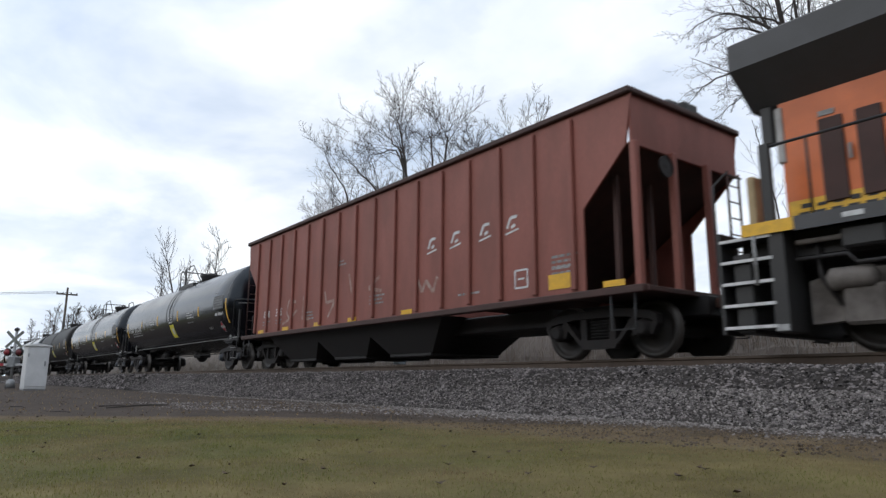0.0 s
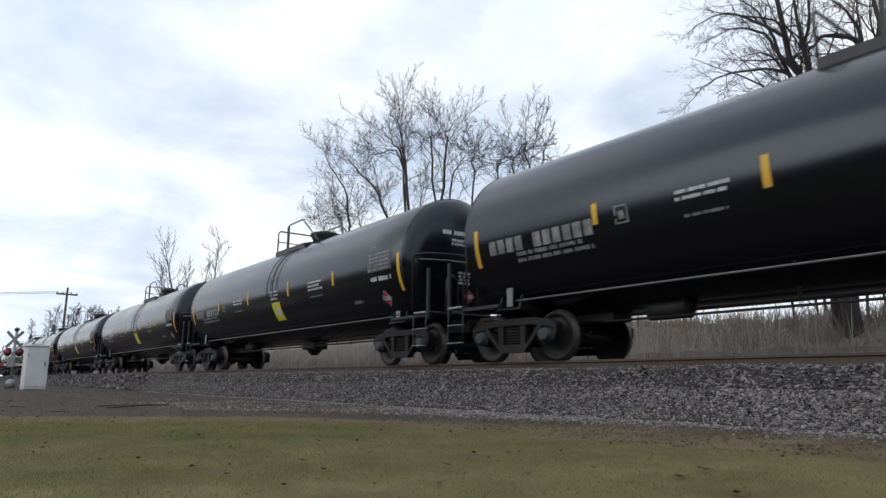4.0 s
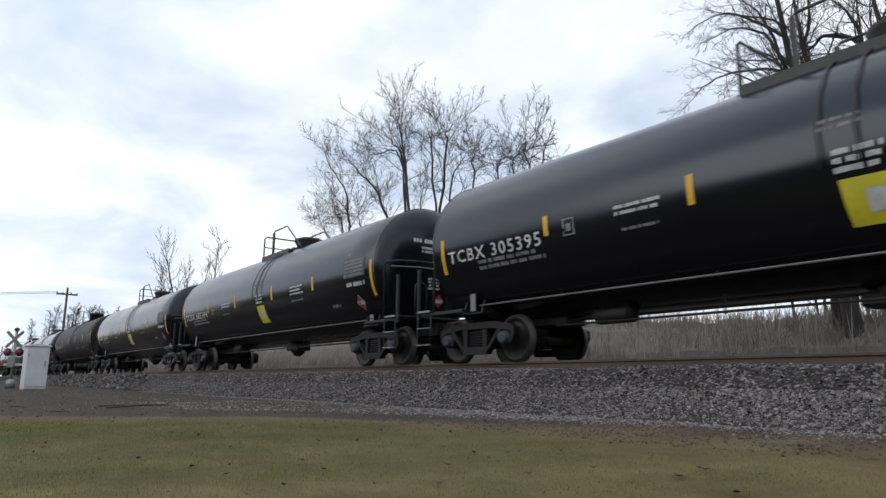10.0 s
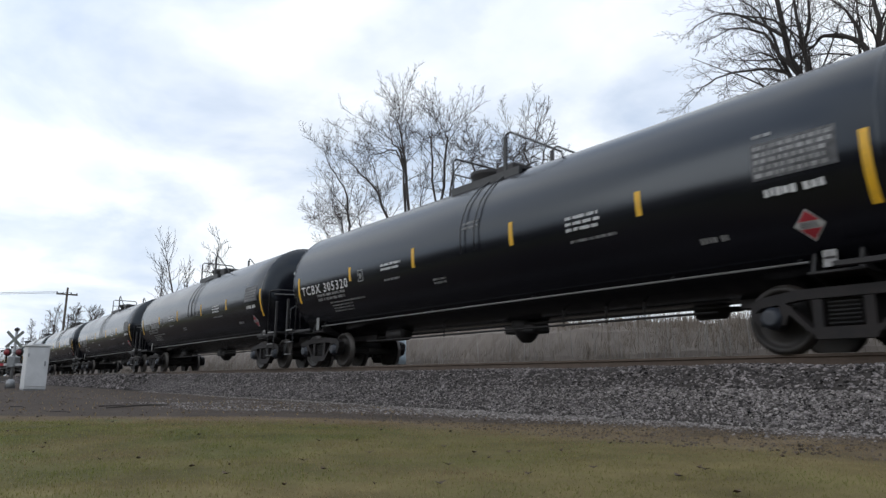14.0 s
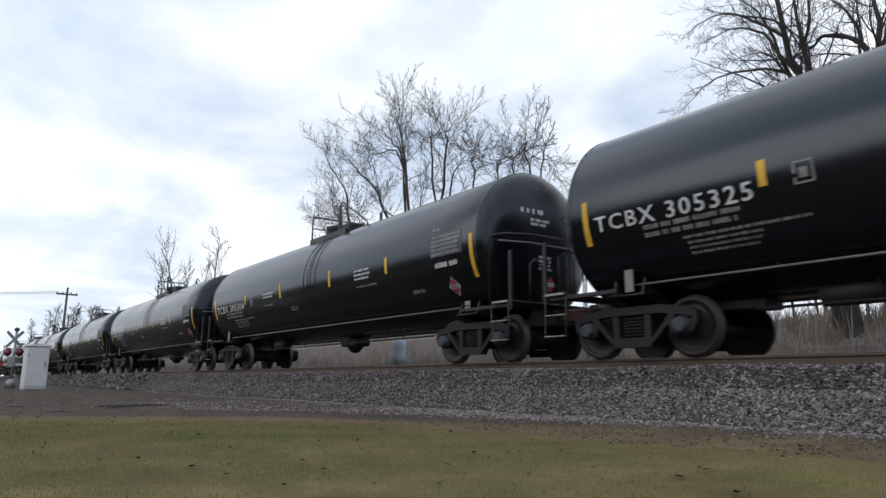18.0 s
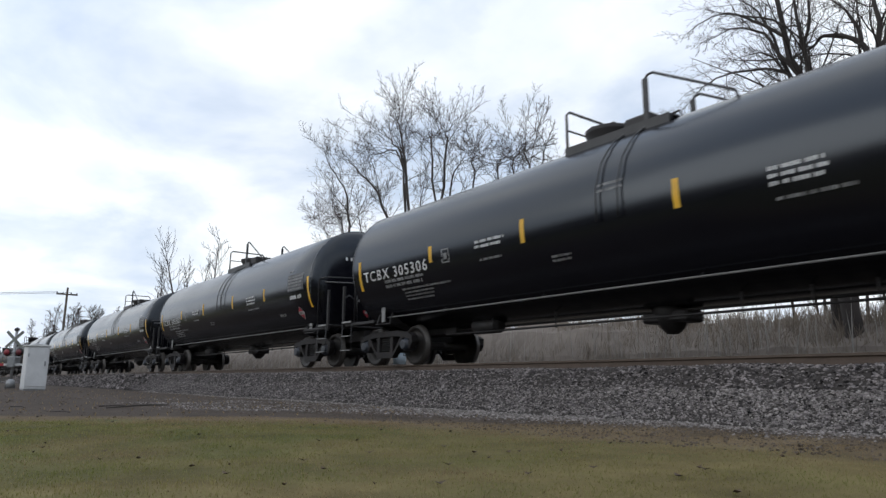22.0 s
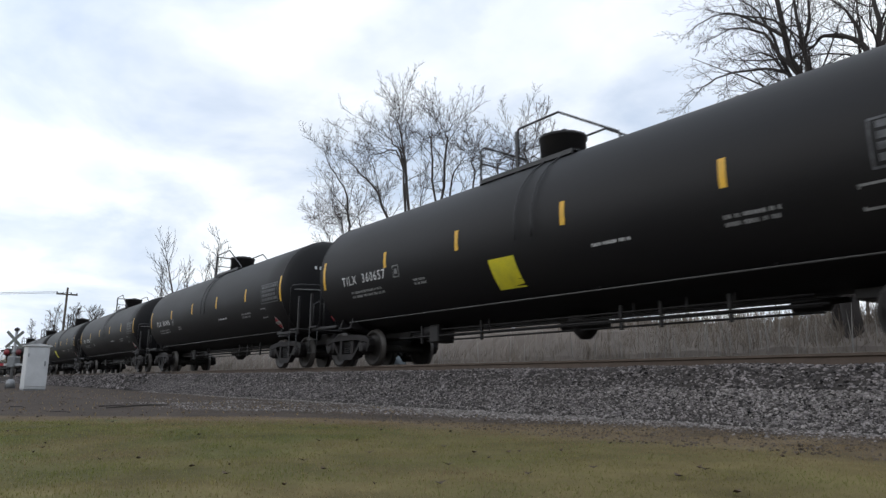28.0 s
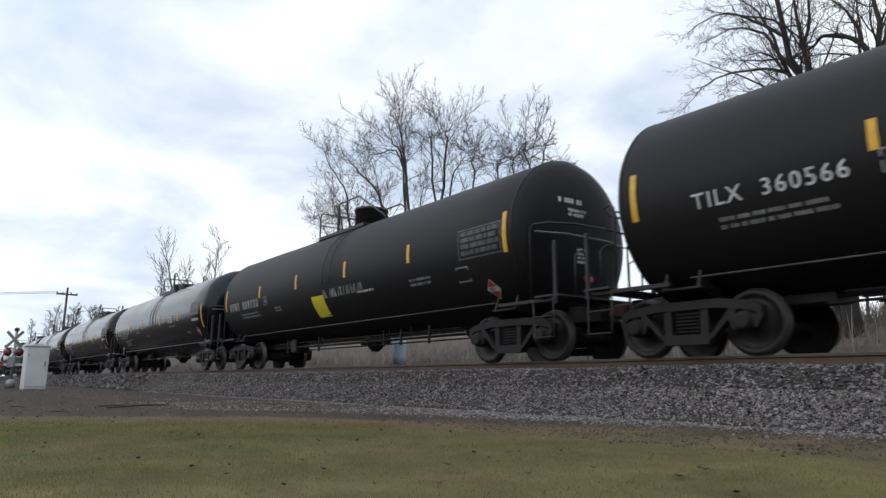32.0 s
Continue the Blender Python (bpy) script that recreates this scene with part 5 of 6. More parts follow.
def build_trees():
    words = "tall leafless tree with grey-brown bark beside the track"
    # the clump beyond the line: foot, knee and tip of each stem, its girth
    stems = (((-31.2, -33.6, 7.6, -35.6, 10.8), 0.07), ((-31.3, -32.7, 7.6, -34.0, 10.3), 0.07), ((-30.6, -31.7, 7.6, -33.2, 11.1), 0.08),
             ((-29.6, -30.8, 9.2, -34.3, 14.4), 0.13), ((-22.6, -28.8, 9.1, -33.4, 14.0), 0.16), ((-25.7, -26.5, 10.2, -29.0, 14.2), 0.14),
             ((-23.4, -25.5, 10.6, -26.0, 14.2), 0.14), ((-23.6, -25.9, 10.2, -29.6, 12.4), 0.12), ((-22.8, -24.3, 10.4, -24.2, 12.4), 0.11),
             ((-24.2, -22.9, 9.8, -22.2, 12.2), 0.13))
    small = (((-28.4, -29.2, 7.4, -30.4, 9.6), 0.07), ((-27.6, -27.4, 7.6, -28.2, 9.9), 0.07), ((-25.0, -25.2, 7.8, -24.6, 10.0), 0.07), ((-23.2, -22.1, 8.0, -20.7, 10.2), 0.10), ((-20.9, -20.2, 8.0, -19.8, 10.2), 0.09), ((-20.2, -19.4, 7.8, -18.5, 9.7), 0.09),
             ((-18.0, -18.6, 8.0, -18.8, 9.6), 0.08), ((-16.9, -17.3, 8.1, -17.3, 9.4), 0.09), ((-17.2, -16.4, 7.6, -15.8, 8.6), 0.07))
    for k, ((foot, knee, kz, tip, tz), r) in enumerate(stems + small):
        build_tree(8.0 + 0.5 * math.sin(k * 1.7), ((foot, -0.8), ((foot + 2 * knee) / 3, kz * 0.6), (knee, kz), ((knee + tip) / 2 - 0.2, (kz + tz) / 2 - 0.4), (tip * 0.9 + knee * 0.1, tz - 1.35)),
                   r * 0.72, 60 + k, words, fine=0.0105, top=3, up=0.07, crook=0.085, wobble=0.06, first=0.36, thick=1.0 if k < 10 else 0.8)
    # the big trees close to the line
    build_tree(6.0, ((-5.95, -0.8), (-6.11, 2.1), (-6.27, 4.5), (-6.40, 5.6), (-6.72, 7.1), (-6.95, 9.0), (-7.3, 11.4)), 0.20, 21,
               "large leafless tree with a thick trunk close to the track",
               ((((-6.70, 6.4), (-7.15, 6.98), (-8.3, 7.35), (-9.05, 7.25), (-9.75, 6.7)), 0.045), (((-6.85, 7.7), (-7.5, 8.4), (-8.5, 9.1), (-9.6, 8.9)), 0.05),
                (((-6.33, 5.5), (-6.34, 6.7), (-6.5, 8.4), (-6.7, 10.6)), 0.08), (((-6.30, 5.4), (-6.22, 6.8), (-5.95, 8.0), (-5.8, 10.0)), 0.06),
                (((-6.93, 8.7), (-7.7, 9.8), (-9.3, 10.2)), 0.05), (((-6.60, 6.6), (-7.2, 7.8), (-7.9, 8.2), (-8.9, 8.1)), 0.045),
                (((-6.45, 6.0), (-7.0, 6.5), (-7.9, 6.6), (-8.7, 6.2)), 0.035)), fine=0.0045, first=0.5, up=0.0, crook=0.13, thick=1.25)
    build_tree(6.35, ((-6.55, -0.8), (-6.42, 2.0), (-6.5, 4.8), (-6.88, 6.4), (-7.4, 8.4), (-8.2, 9.6)), 0.12, 22, "slim leafless tree beside a thicker trunk",
               ((((-7.0, 6.9), (-7.6, 7.7), (-8.8, 7.9)), 0.03),), fine=0.0045, first=0.45, up=0.0, crook=0.13, thick=1.2)
    build_tree(6.6, ((-6.2, -0.8), (-6.1, 2.0), (-5.95, 4.15), (-5.55, 6.3), (-5.4, 7.9), (-5.4, 9.4)), 0.07, 23, "slim leafless tree close to the track",
               fine=0.005, first=0.3, thick=0.7, crook=0.10)
    build_tree(6.2, ((-5.3, -0.8), (-5.22, 2.8), (-5.1, 4.5), (-4.98, 6.1), (-4.96, 7.7), (-5.2, 10.5)), 0.18, 24, "leafless tree with a stout trunk close to the track",
               ((((-5.03, 5.8), (-5.20, 6.6), (-5.40, 7.05), (-6.0, 7.42), (-6.4, 7.28), (-7.0, 7.06), (-7.5, 6.7)), 0.075),
                (((-5.3, 6.95), (-5.5, 7.8), (-6.2, 8.6)), 0.05), (((-5.0, 6.6), (-4.6, 7.6), (-4.3, 8.6)), 0.06)), fine=0.0045, first=0.55, up=0.0, crook=0.13, thick=1.25)
    for k, (foot, tip, tz) in enumerate(((-5.75, -5.6, 4.5), (-5.5, -5.75, 3.9), (-7.3, -7.5, 4.6))):
        build_tree(6.9 + 0.2 * k, ((foot, -0.8), ((foot + tip) / 2 + 0.1, tz * 0.5), (tip, tz)), 0.045, 25 + k, "slim young leafless tree close to the track", fine=0.005, top=2,
                   first=0.25, crook=0.12)
    # a thicket of thin stems behind them
    for k in range(9):
        foot = -8.6 + 0.5 * k
        tip, tz = foot - 0.8 + 0.35 * (k * 5 % 4), 7.2 + 0.7 * (k * 3 % 4)
        build_tree(9.2 + 0.5 * (k % 3), ((foot, -0.8), ((foot + tip) / 2 + 0.15, tz * 0.5), (tip, tz)), 0.05, 80 + k, "thin leafless tree in the thicket behind the track",
                   fine=0.006, top=2, first=0.25, crook=0.12, thick=0.9)
    # farther along the line
    for k, (x, xt, zt, r) in enumerate(((-67.0, -77.0, 14.8, 0.2), (-63.0, -61.3, 12.6, 0.18), (-82.0, -84.0, 9.6, 0.2), (-77.0, -76.0, 11.4, 0.16),
                                        (-70.0, -70.0, 11.0, 0.14), (-72.0, -66.5, 11.2, 0.14))):
        build_tree(10.0 + k % 3, ((x, -0.8), (x * 0.6 + xt * 0.4, zt * 0.5), (xt, zt)), r, 31 + k, "leafless tree far along the line", fine=0.026, top=2, up=0.10, thick=1.3)
    for k, (x, zt) in enumerate(((-204, 13.6), (-188, 14.0), (-175, 13.8), (-163, 14.0), (-154, 13.2), (-146, 13.0), (-137, 11.8), (-130, 11.6), (-123, 10.6), (-116, 9.8))):
        build_tree(11.0 + k % 3 * 2, ((x, -0.8), (x + 0.4, zt * 0.5), (x + 1.5, zt)), 0.34, 40 + k, "leafless tree far off along the line", fine=0.034, top=3, up=0.03,
                   first=0.12, thick=1.9)


REED = material("dry_tan_reeds", (0.27, 0.228, 0.185), 0.9, scale=2, fine=20, spread=0.3, other=(0.20, 0.168, 0.14), amount=0.6, by_piece=0.15, joined=True)
BANK = material("brush_bank", (0.18, 0.152, 0.130), 0.95, scale=1.5, fine=14, spread=0.3, other=(0.135, 0.112, 0.096), amount=0.7, stretch=(2, 2, 0.4), bump=0.5)
PALE_STEM = material("pale_dead_stems", (0.42, 0.40, 0.37), 0.85)


def blade(s, x, y, z, h, w, lean, turn):
    c, t = math.cos(turn), math.sin(turn)
    k = len(s.v)
    s.v += [(x - w * c, y - w * t, z), (x + w * c, y + w * t, z), (x + lean * 0.4 + w * 0.7 * c, y + w * 0.7 * t, z + h * 0.55),
            (x + lean * 0.4 - w * 0.7 * c, y - w * 0.7 * t, z + h * 0.55), (x + lean, y, z + h)]
    s.f += [(k, k + 1, k + 2, k + 3), (k + 3, k + 2, k + 4)]
    s.s += [False, False]


def brush_top(x):
    """The brush is lowest where the big trees stand."""
    return 1.10 + 0.48 * min(1.0, max(0.0, (-x - 8.0) / 8.0))


def build_brush():
    """A belt of dry head-high reeds and stalks beyond the track, thick enough to close the view."""
    rng = random.Random(12)
    belt = Shape()
    n = 700
    for i in range(n):
        x = -190 + 215 * i / (n - 1)
        for y, z in ((4.7, -0.95), (5.5, 0.35 + 0.15 * noise.noise((x * 0.9, 0, 1))), (6.2, brush_top(x) - 0.35 + 0.2 * noise.noise((x * 0.7, 5, 1))), (7.2, brush_top(x) + 0.22 * noise.noise((x * 0.6, 8, 1)) + 0.25 * noise.noise((x * 3.1, 8, 4))), (8.4, -0.6)):
            belt.v.append((x, y + 0.12 * noise.noise((x * 2.0, z, 3)), z))
    for i in range(n - 1):
        for j in range(4):
            belt.f.append((i * 5 + j, (i + 1) * 5 + j, (i + 1) * 5 + j + 1, i * 5 + j + 1))
            belt.s.append(False)
    structure("brush_bank", belt, BANK, "matted bank of dry brown brush beyond the track", "stuff")
    reeds, pale = Shape(), Shape()
    for _ in range(42000):
        x = 3 - 75 * rng.random() ** 1.5
        y = rng.uniform(4.6, 7.6)
        foot = min(1.35, -0.95 + 1.65 * (y - 4.7)) if y < 5.6 else min(1.35, 0.4 + 0.85 * (y - 5.6))
        foot = min(foot, brush_top(x) - 0.05)
        h = rng.uniform(0.2, 0.6) * (1.0 if rng.random() < 0.93 else 1.6)
        blade(reeds, x, y, max(-0.85, foot - 0.15), h, rng.uniform(0.004, 0.011) * (1 - 0.01 * x), rng.gauss(0, 0.16), rng.uniform(-1.2, 1.2))
    for _ in range(420):
        x = 2 - 45 * rng.random()
        blade(pale, x, rng.uniform(5.2, 6.4), -0.3, rng.uniform(1.1, 2.0), rng.uniform(0.008, 0.018), rng.gauss(0, 0.15), 0)
    for _ in range(9000):
        x = 3 - 60 * rng.random() ** 1.4
        blade(reeds, x, rng.uniform(4.2, 5.0), -0.9, rng.uniform(0.3, 0.75), rng.uniform(0.004, 0.012), rng.gauss(0, 0.2), rng.uniform(-1, 1))
    structure("dry_reeds", reeds, REED, "dense tan dry reeds about head high", "stuff")
    structure("dead_stems", pale, PALE_STEM, "scattered pale dead stems among the reeds", "stuff")
    field = Shape()
    for _ in range(9000):
        x = -35 - 130 * rng.random() ** 1.2
        blade(field, x, rng.uniform(3.6, 5.0), -0.85, rng.uniform(0.2, 0.55), 0.03, rng.gauss(0, 0.08), rng.uniform(-1, 1))
    structure("field_stubble", field, REED, "pale tan stubble beside the far track", "stuff")


# for the unseen belt that the black tanks mirror
LEAFDARK = material("mirrored_woods_dark", (0.030, 0.034, 0.022), 0.95, scale=0.6, fine=4, spread=0.5, other=(0.05, 0.045, 0.035), amount=0.7, bump=0.8)


def build_woods():
    """Unseen belt of woodland, added to close the place and darken the tanks' reflections."""
    rng = random.Random(77)
    s = Shape()
    # behind the lawn, then round to the line ahead of the train, and along its far side
    for ends, tall in ((((-170, -40), (20, -38), (48, -24), (70, -9), (150, -5)), 9.5), (((160, 6), (75, 9), (40, 12), (14, 12.5), (0, 14)), 10.0)):
        way = []
        for (x0, y0), (x1, y1) in zip(ends, ends[1:]):
            steps = max(2, int(math.hypot(x1 - x0, y1 - y0) / 1.9))
            n = Vector((y1 - y0, x0 - x1)).normalized()
            way += [(x0 + (x1 - x0) * i / steps, y0 + (y1 - y0) * i / steps, n) for i in range(steps)]
        first = len(s.v)
        for x, y, n in way:
            h = tall + 4.0 * noise.noise((x * 0.11, 3 + y * 0.11, 7)) + 2.2 * noise.noise((x * 0.5, 2 + y * 0.5, 7))
            in_out = 3 * noise.noise((x * 0.06, 1 + y * 0.06, 7))
            for d, z in ((0, -1.0), (0.6 * rng.random(), h * 0.5), (1.5, h * 0.85), (3.5, h), (7, h * 0.9), (9, -1)):
                s.v.append((x + n.x * (d + in_out), y + n.y * (d + in_out), z))
        for i in range(len(way) - 1):
            for j in range(5):
                a = first + i * 6 + j
                s.f.append((a, a + 6, a + 7, a + 1))
                s.s.append(False)
    structure("wood_belt", s, LEAFDARK, "unseen dark woodland belt added for the tank cars to mirror", "stuff")


BLADE_G = material("green_grass_blades", (0.180, 0.188, 0.064), 0.85, scale=1.4, fine=9, spread=0.25, other=(0.310, 0.245, 0.118), amount=0.65, sharp=0.16, by_piece=0.2, spec=0.15)
BLADE_B = material("dead_grass_blades", (0.300, 0.228, 0.130), 0.9, scale=0.8, fine=9, spread=0.25, other=(0.205, 0.150, 0.088), amount=0.7, by_piece=0.2, spec=0.1)
LEAF = material("brown_fallen_leaves", (0.060, 0.036, 0.022), 0.8, scale=9, other=(0.10, 0.07, 0.045), by_piece=0.5)


def leafy(m, share):
    """Lets part of the light through thin blades."""
    nt = m.node_tree
    b = nt.nodes["Principled BSDF"]
    out = next(n for n in nt.nodes if n.type == "OUTPUT_MATERIAL")
    through_light = nt.nodes.new("ShaderNodeBsdfTranslucent")
    mix = nt.nodes.new("ShaderNodeMixShader")
    mix.inputs[0].default_value = share
    nt.links.new(b.inputs["Base Color"].links[0].from_socket, through_light.inputs["Color"])
    nt.links.new(b.outputs[0], mix.inputs[1])
    nt.links.new(through_light.outputs[0], mix.inputs[2])
    nt.links.new(mix.outputs[0], out.inputs["Surface"])


leafy(REED, 0.4)
leafy(BLADE_G, 0.5)
leafy(BLADE_B, 0.5)


def build_grass():
    rng = random.Random(31)
    green, brown = Shape(), Shape()
    made = 0
    while made < 190000:
        # thickest on the mown strip beside the line, thinning out all round
        if rng.random() < 0.62:
            x, y = rng.uniform(-8.5, 2.0), rng.uniform(-9.6, -2.6)
        else:
            x, y = rng.gauss(-4.0, 6.0), rng.gauss(-8.0, 3.6)
        edge = y + 0.8 * noise.noise((x * 0.7, y * 0.7, 2)) + 0.4 * noise.noise((x * 2.5, y * 2.5, 6)) + 0.0053 * min(8, max(0, -x - 2 + 1.3 * noise.noise((x * 0.5, y * 0.9, 21)))) ** 3.4
        ragged = min(1, max(0, -x - 5.5) / 3)
        if edge > -2.5 - 1.5 * rng.random() ** 0.6 - 3.0 * ragged * rng.random() ** 2 or y > -2.6:
            continue
        made += 1
        patchy = 0.11 * (x + 3.8) + noise.noise((x * 0.55, y * 0.55, 12)) + 0.6 * noise.noise((x * 1.7, y * 1.7, 15))
        dead = edge > -4.9 - 1.3 * rng.random() or patchy + rng.gauss(0, 0.25) > 0.36
        h = rng.uniform(0.007, 0.028) * (0.8 if dead else 1.0) * (1 + 0.5 * max(0, noise.noise((x * 1.2, y * 1.2, 30))))
        w = 0.0020 + 0.0004 * abs(x)
        blade(brown if dead else green, x, y, ground_height(x, y) - 0.003, h * 0.75, w * rng.uniform(0.3, 0.8), rng.gauss(0, 0.012), rng.uniform(0, 3.14))
    # litter and dead tufts strewn over the bare earth
    for _ in range(1800):
        x, y = -6.5 - 26 * rng.random() ** 1.3, rng.uniform(-8.6, -3.2)
        if noise.noise((x * 0.6, y * 0.9, 51)) + rng.gauss(0, 0.2) < -0.05:
            continue
        blade(brown, x, y, ground_height(x, y) - 0.004, rng.uniform(0.01, 0.05), rng.uniform(0.004, 0.012), rng.gauss(0, 0.05), rng.uniform(0, 3.14))
    structure("green_grass", green, BLADE_G, "short green lawn grass with yellow tips", "stuff")
    structure("dead_grass", brown, BLADE_B, "short dead brown grass along the gravel", "stuff")
    leaf = Shape()
    for _ in range(230):
        x, y = rng.uniform(-9.5, 3.0), rng.uniform(-11.0, -3.6)
        if y > -3.6:
            continue
        r, t = rng.uniform(0.010, 0.034), rng.uniform(0, 6.28)
        z = ground_height(x, y) + rng.uniform(0.012, 0.022)
        c, s = math.cos(t) * r, math.sin(t) * r
        k = len(leaf.v)
        leaf.v += [(x + c, y + s, z + 0.008), (x - s * 0.6, y + c * 0.6, z), (x - c, y - s, z + 0.012), (x + s * 0.6, y - c * 0.6, z + 0.003), (x, y, z - 0.003)]
        leaf.f += [(k, k + 1, k + 4), (k + 1, k + 2, k + 4), (k + 2, k + 3, k + 4), (k + 3, k, k + 4)]
        leaf.s += [False] * 4
    structure("fallen_leaves", leaf, LEAF, "scattered curled brown leaves on the lawn", "stuff")
    # a few sticks at the lawn's edge
    log = Shape().tube([(-11.2, -7.0, -0.80), (-11.45, -6.6, -0.785), (-11.7, -6.3, -0.78), (-11.6, -6.02, -0.785)], [0.008, 0.013, 0.013, 0.009], 9)
    tagged(new("log", log.mesh("log", BARK)), "short weathered bent log lying at the lawn's edge", "log")
    for x0, y0, x1, y1, r in ((-12.4, -8.1, -11.5, -8.0, 0.012), (-12.0, -6.95, -11.7, -6.6, 0.012), (-10.2, -7.9, -9.7, -7.7, 0.009)):
        st = Shape().tube([(x0, y0, -0.80), ((x0 + x1) / 2, (y0 + y1) / 2 + 0.04, -0.785), (x1, y1, -0.79)], [r, r * 0.8, r * 0.5], 7)
        ob = new("stick", st.mesh("stick", BARK))
        tagged(ob, "dry broken stick lying on the lawn", "stick", "sticks on the lawn")


# ---------------------------------------------------------------- crossing
SHED = material("white_cabinet_paint", (0.62, 0.63, 0.64), 0.5, scale=2, other=(0.50, 0.51, 0.52), amount=0.6, bump=0.05)
SHED_TOP = material("bright_cabinet_roof", (0.80, 0.81, 0.82), 0.45)
ROAD_DIRT = material("worn_gravel_road", (0.115, 0.10, 0.088), 0.95, scale=1.2, fine=30, other=(0.07, 0.06, 0.052), bump=0.6, spec=0.1)
OLDBOARD = material("weathered_board", (0.21, 0.225, 0.205), 0.8, scale=6, other=(0.07, 0.08, 0.07))
GALV = material("galvanised_steel", (0.30, 0.31, 0.32), 0.5, metal=0.5)


def glow(name, colour, power):
    m = bpy.data.materials.new(name)
    m.use_nodes = True
    b = m.node_tree.nodes["Principled BSDF"]
    b.inputs["Base Color"].default_value = (*colour, 1)
    b.inputs["Emission Color"].default_value = (*colour, 1)
    b.inputs["Emission Strength"].default_value = power
    return m


LAMP_ON = glow("lit_red_lens", (0.20, 0.02, 0.028), 0.04)
LAMP_OFF = glow("dim_red_lens", (0.12, 0.018, 0.024), 0.01)


def build_crossing():
    c = hub("signal_cabinet", pose(-31.3, -5.80, -0.84, 0, 0, 4), "white metal railway signal cabinet standing on the gravel", "cabinet")
    part("body", Shape().box(-0.42, 0.42, -0.38, 0.38, 0.06, 1.72, 0.02), SHED, c)
    part("roof", Shape().prism([(-0.44, 1.72), (0.44, 1.72), (0.44, 1.75), (0.0, 1.82), (-0.44, 1.75)], -0.47, 0.47, "x"), SHED_TOP, c)
    part("base", Shape().box(-0.40, 0.40, -0.38, 0.38, -0.08, 0.06, 0.01), GALV, c)
    d = part("door", Shape().box(0.421, 0.445, -0.34, 0.34, 0.16, 1.64, 0.01), SHED, c)
    part("handle", Shape().box(0.445, 0.475, 0.22, 0.27, 0.95, 1.15, 0.008), GALV, d)
    part("hinge", Shape().box(0.445, 0.46, -0.36, -0.32, 1.3, 1.45), GALV, d)
    g = hub("crossing_signal", pose(-37.0, -6.08, -0.82, 0, 0, -35), "railway crossing signal with crossed boards and red lamps", "crossing signal")
    part("mast", Shape().tube([(0, 0, 0), (0, 0, 2.60)], 0.06, 10), GALV, g)
    part("foot", Shape().lathe([(0, 0.22), (0.35, 0.16), (0.42, 0.08)], 12, "z"), GALV, g)
    for s in (-1, 1):
        m = Matrix.Translation((0.09, 0, 2.22)) @ Matrix.Rotation(radians(45 * s), 4, "X")
        part("crossbuck_board", Shape().box(0.003 * s, 0.02 + 0.003 * s, -0.52, 0.52, -0.065, 0.065, 0.004, m), OLDBOARD, g, "weathered grey crossed board")
        part("bell_arm" if s > 0 else "lamp_arm", Shape().tube([(0.05, 0, 1.64), (0.07, s * 0.27, 1.64)], 0.025, 8), GALV, g)
        lamp = part("lamp_hood", Shape().lathe([(0.02, 0.17), (0.05, 0.185), (0.07, 0.185), (0.10, 0.11)], 18, "x", (0, s * 0.27, 1.64)), GRIME, g)
        part("lens", Shape().lathe([(0.101, 0.11), (0.14, 0.13), (0.155, 0.02)], 16, "x", (0, s * 0.27, 1.64)), LAMP_ON if s < 0 else LAMP_OFF, lamp, "red signal lens")
    part("finial_bell", Shape().lathe([(2.60, 0.05), (2.65, 0.12), (2.73, 0.10), (2.78, 0.03)], 12, "z"), GRIME, g)
    part("gate_mechanism", Shape().box(-0.25, 0.2, -0.18, 0.18, 0.95, 1.45, 0.03), GALV, g)
    arm = part("gate_arm", Shape().box(0.05, 0.11, -5.2, 0.55, 1.02, 1.12, 0.01), WHITE, g, "lowered white gate arm")
    for k in range(6):
        part("red_band", Shape().box(0.045, 0.115, -5.0 + 0.85 * k, -4.6 + 0.85 * k, 1.015, 1.125), RED, arm, "red reflective band")
    part("counterweight", Shape().box(-0.02, 0.16, 0.55, 0.95, 0.90, 1.25, 0.02), GRIME, g)
    road = Shape().quad([(-46, -60, -0.76), (-39, -60, -0.76), (-39, -7.0, -0.77), (-46, -7.0, -0.77)])
    for y0, z0, y1, z1 in ((-1.4, -0.14, -0.2, -0.03), (0.1, -0.03, 1.33, -0.03), (1.6, -0.03, 4.4, -0.5), (4.4, -0.5, 60, -0.35)):
        road.quad([(-46, y0, z0), (-39, y0, z0), (-39, y1, z1), (-46, y1, z1)])
    structure("road", road, ROAD_DIRT, "pale grey road over the level crossing")
    p = hub("utility_pole", pose(-105.4, 5.0, -0.8, 0, -0.5, 0), "dark wooden utility pole with a crossarm", "utility pole")
    part("pole", Shape().tube([(0, 0, 0), (0.1, 0, 12.9)], [0.20, 0.13], 10), TIMBER, p)
    part("crossarm", Shape().box(0.0, 0.18, -1.3, 1.3, 11.85, 12.05, 0.01), TIMBER, p)
    for y in (-1.2, -0.5, 0.5, 1.2):
        part("insulator", Shape().lathe([(12.05, 0.05), (12.12, 0.09), (12.22, 0.05)], 8, "z", (0.09, y, 0)), GRIME, p)
    for y in (-1.2, 0.5):
        ob = new("overhead_wire", Shape().tube([(-105.4 + 0.3, 5 + y, 11.4), (-112, 5 + y - 14, 10.6), (-118, 5 + y - 30, 11.4)], 0.025, 5).mesh("overhead_wire", GRIME))
        tagged(ob, "thin sagging overhead wire from the pole", "wire", "overhead wires")
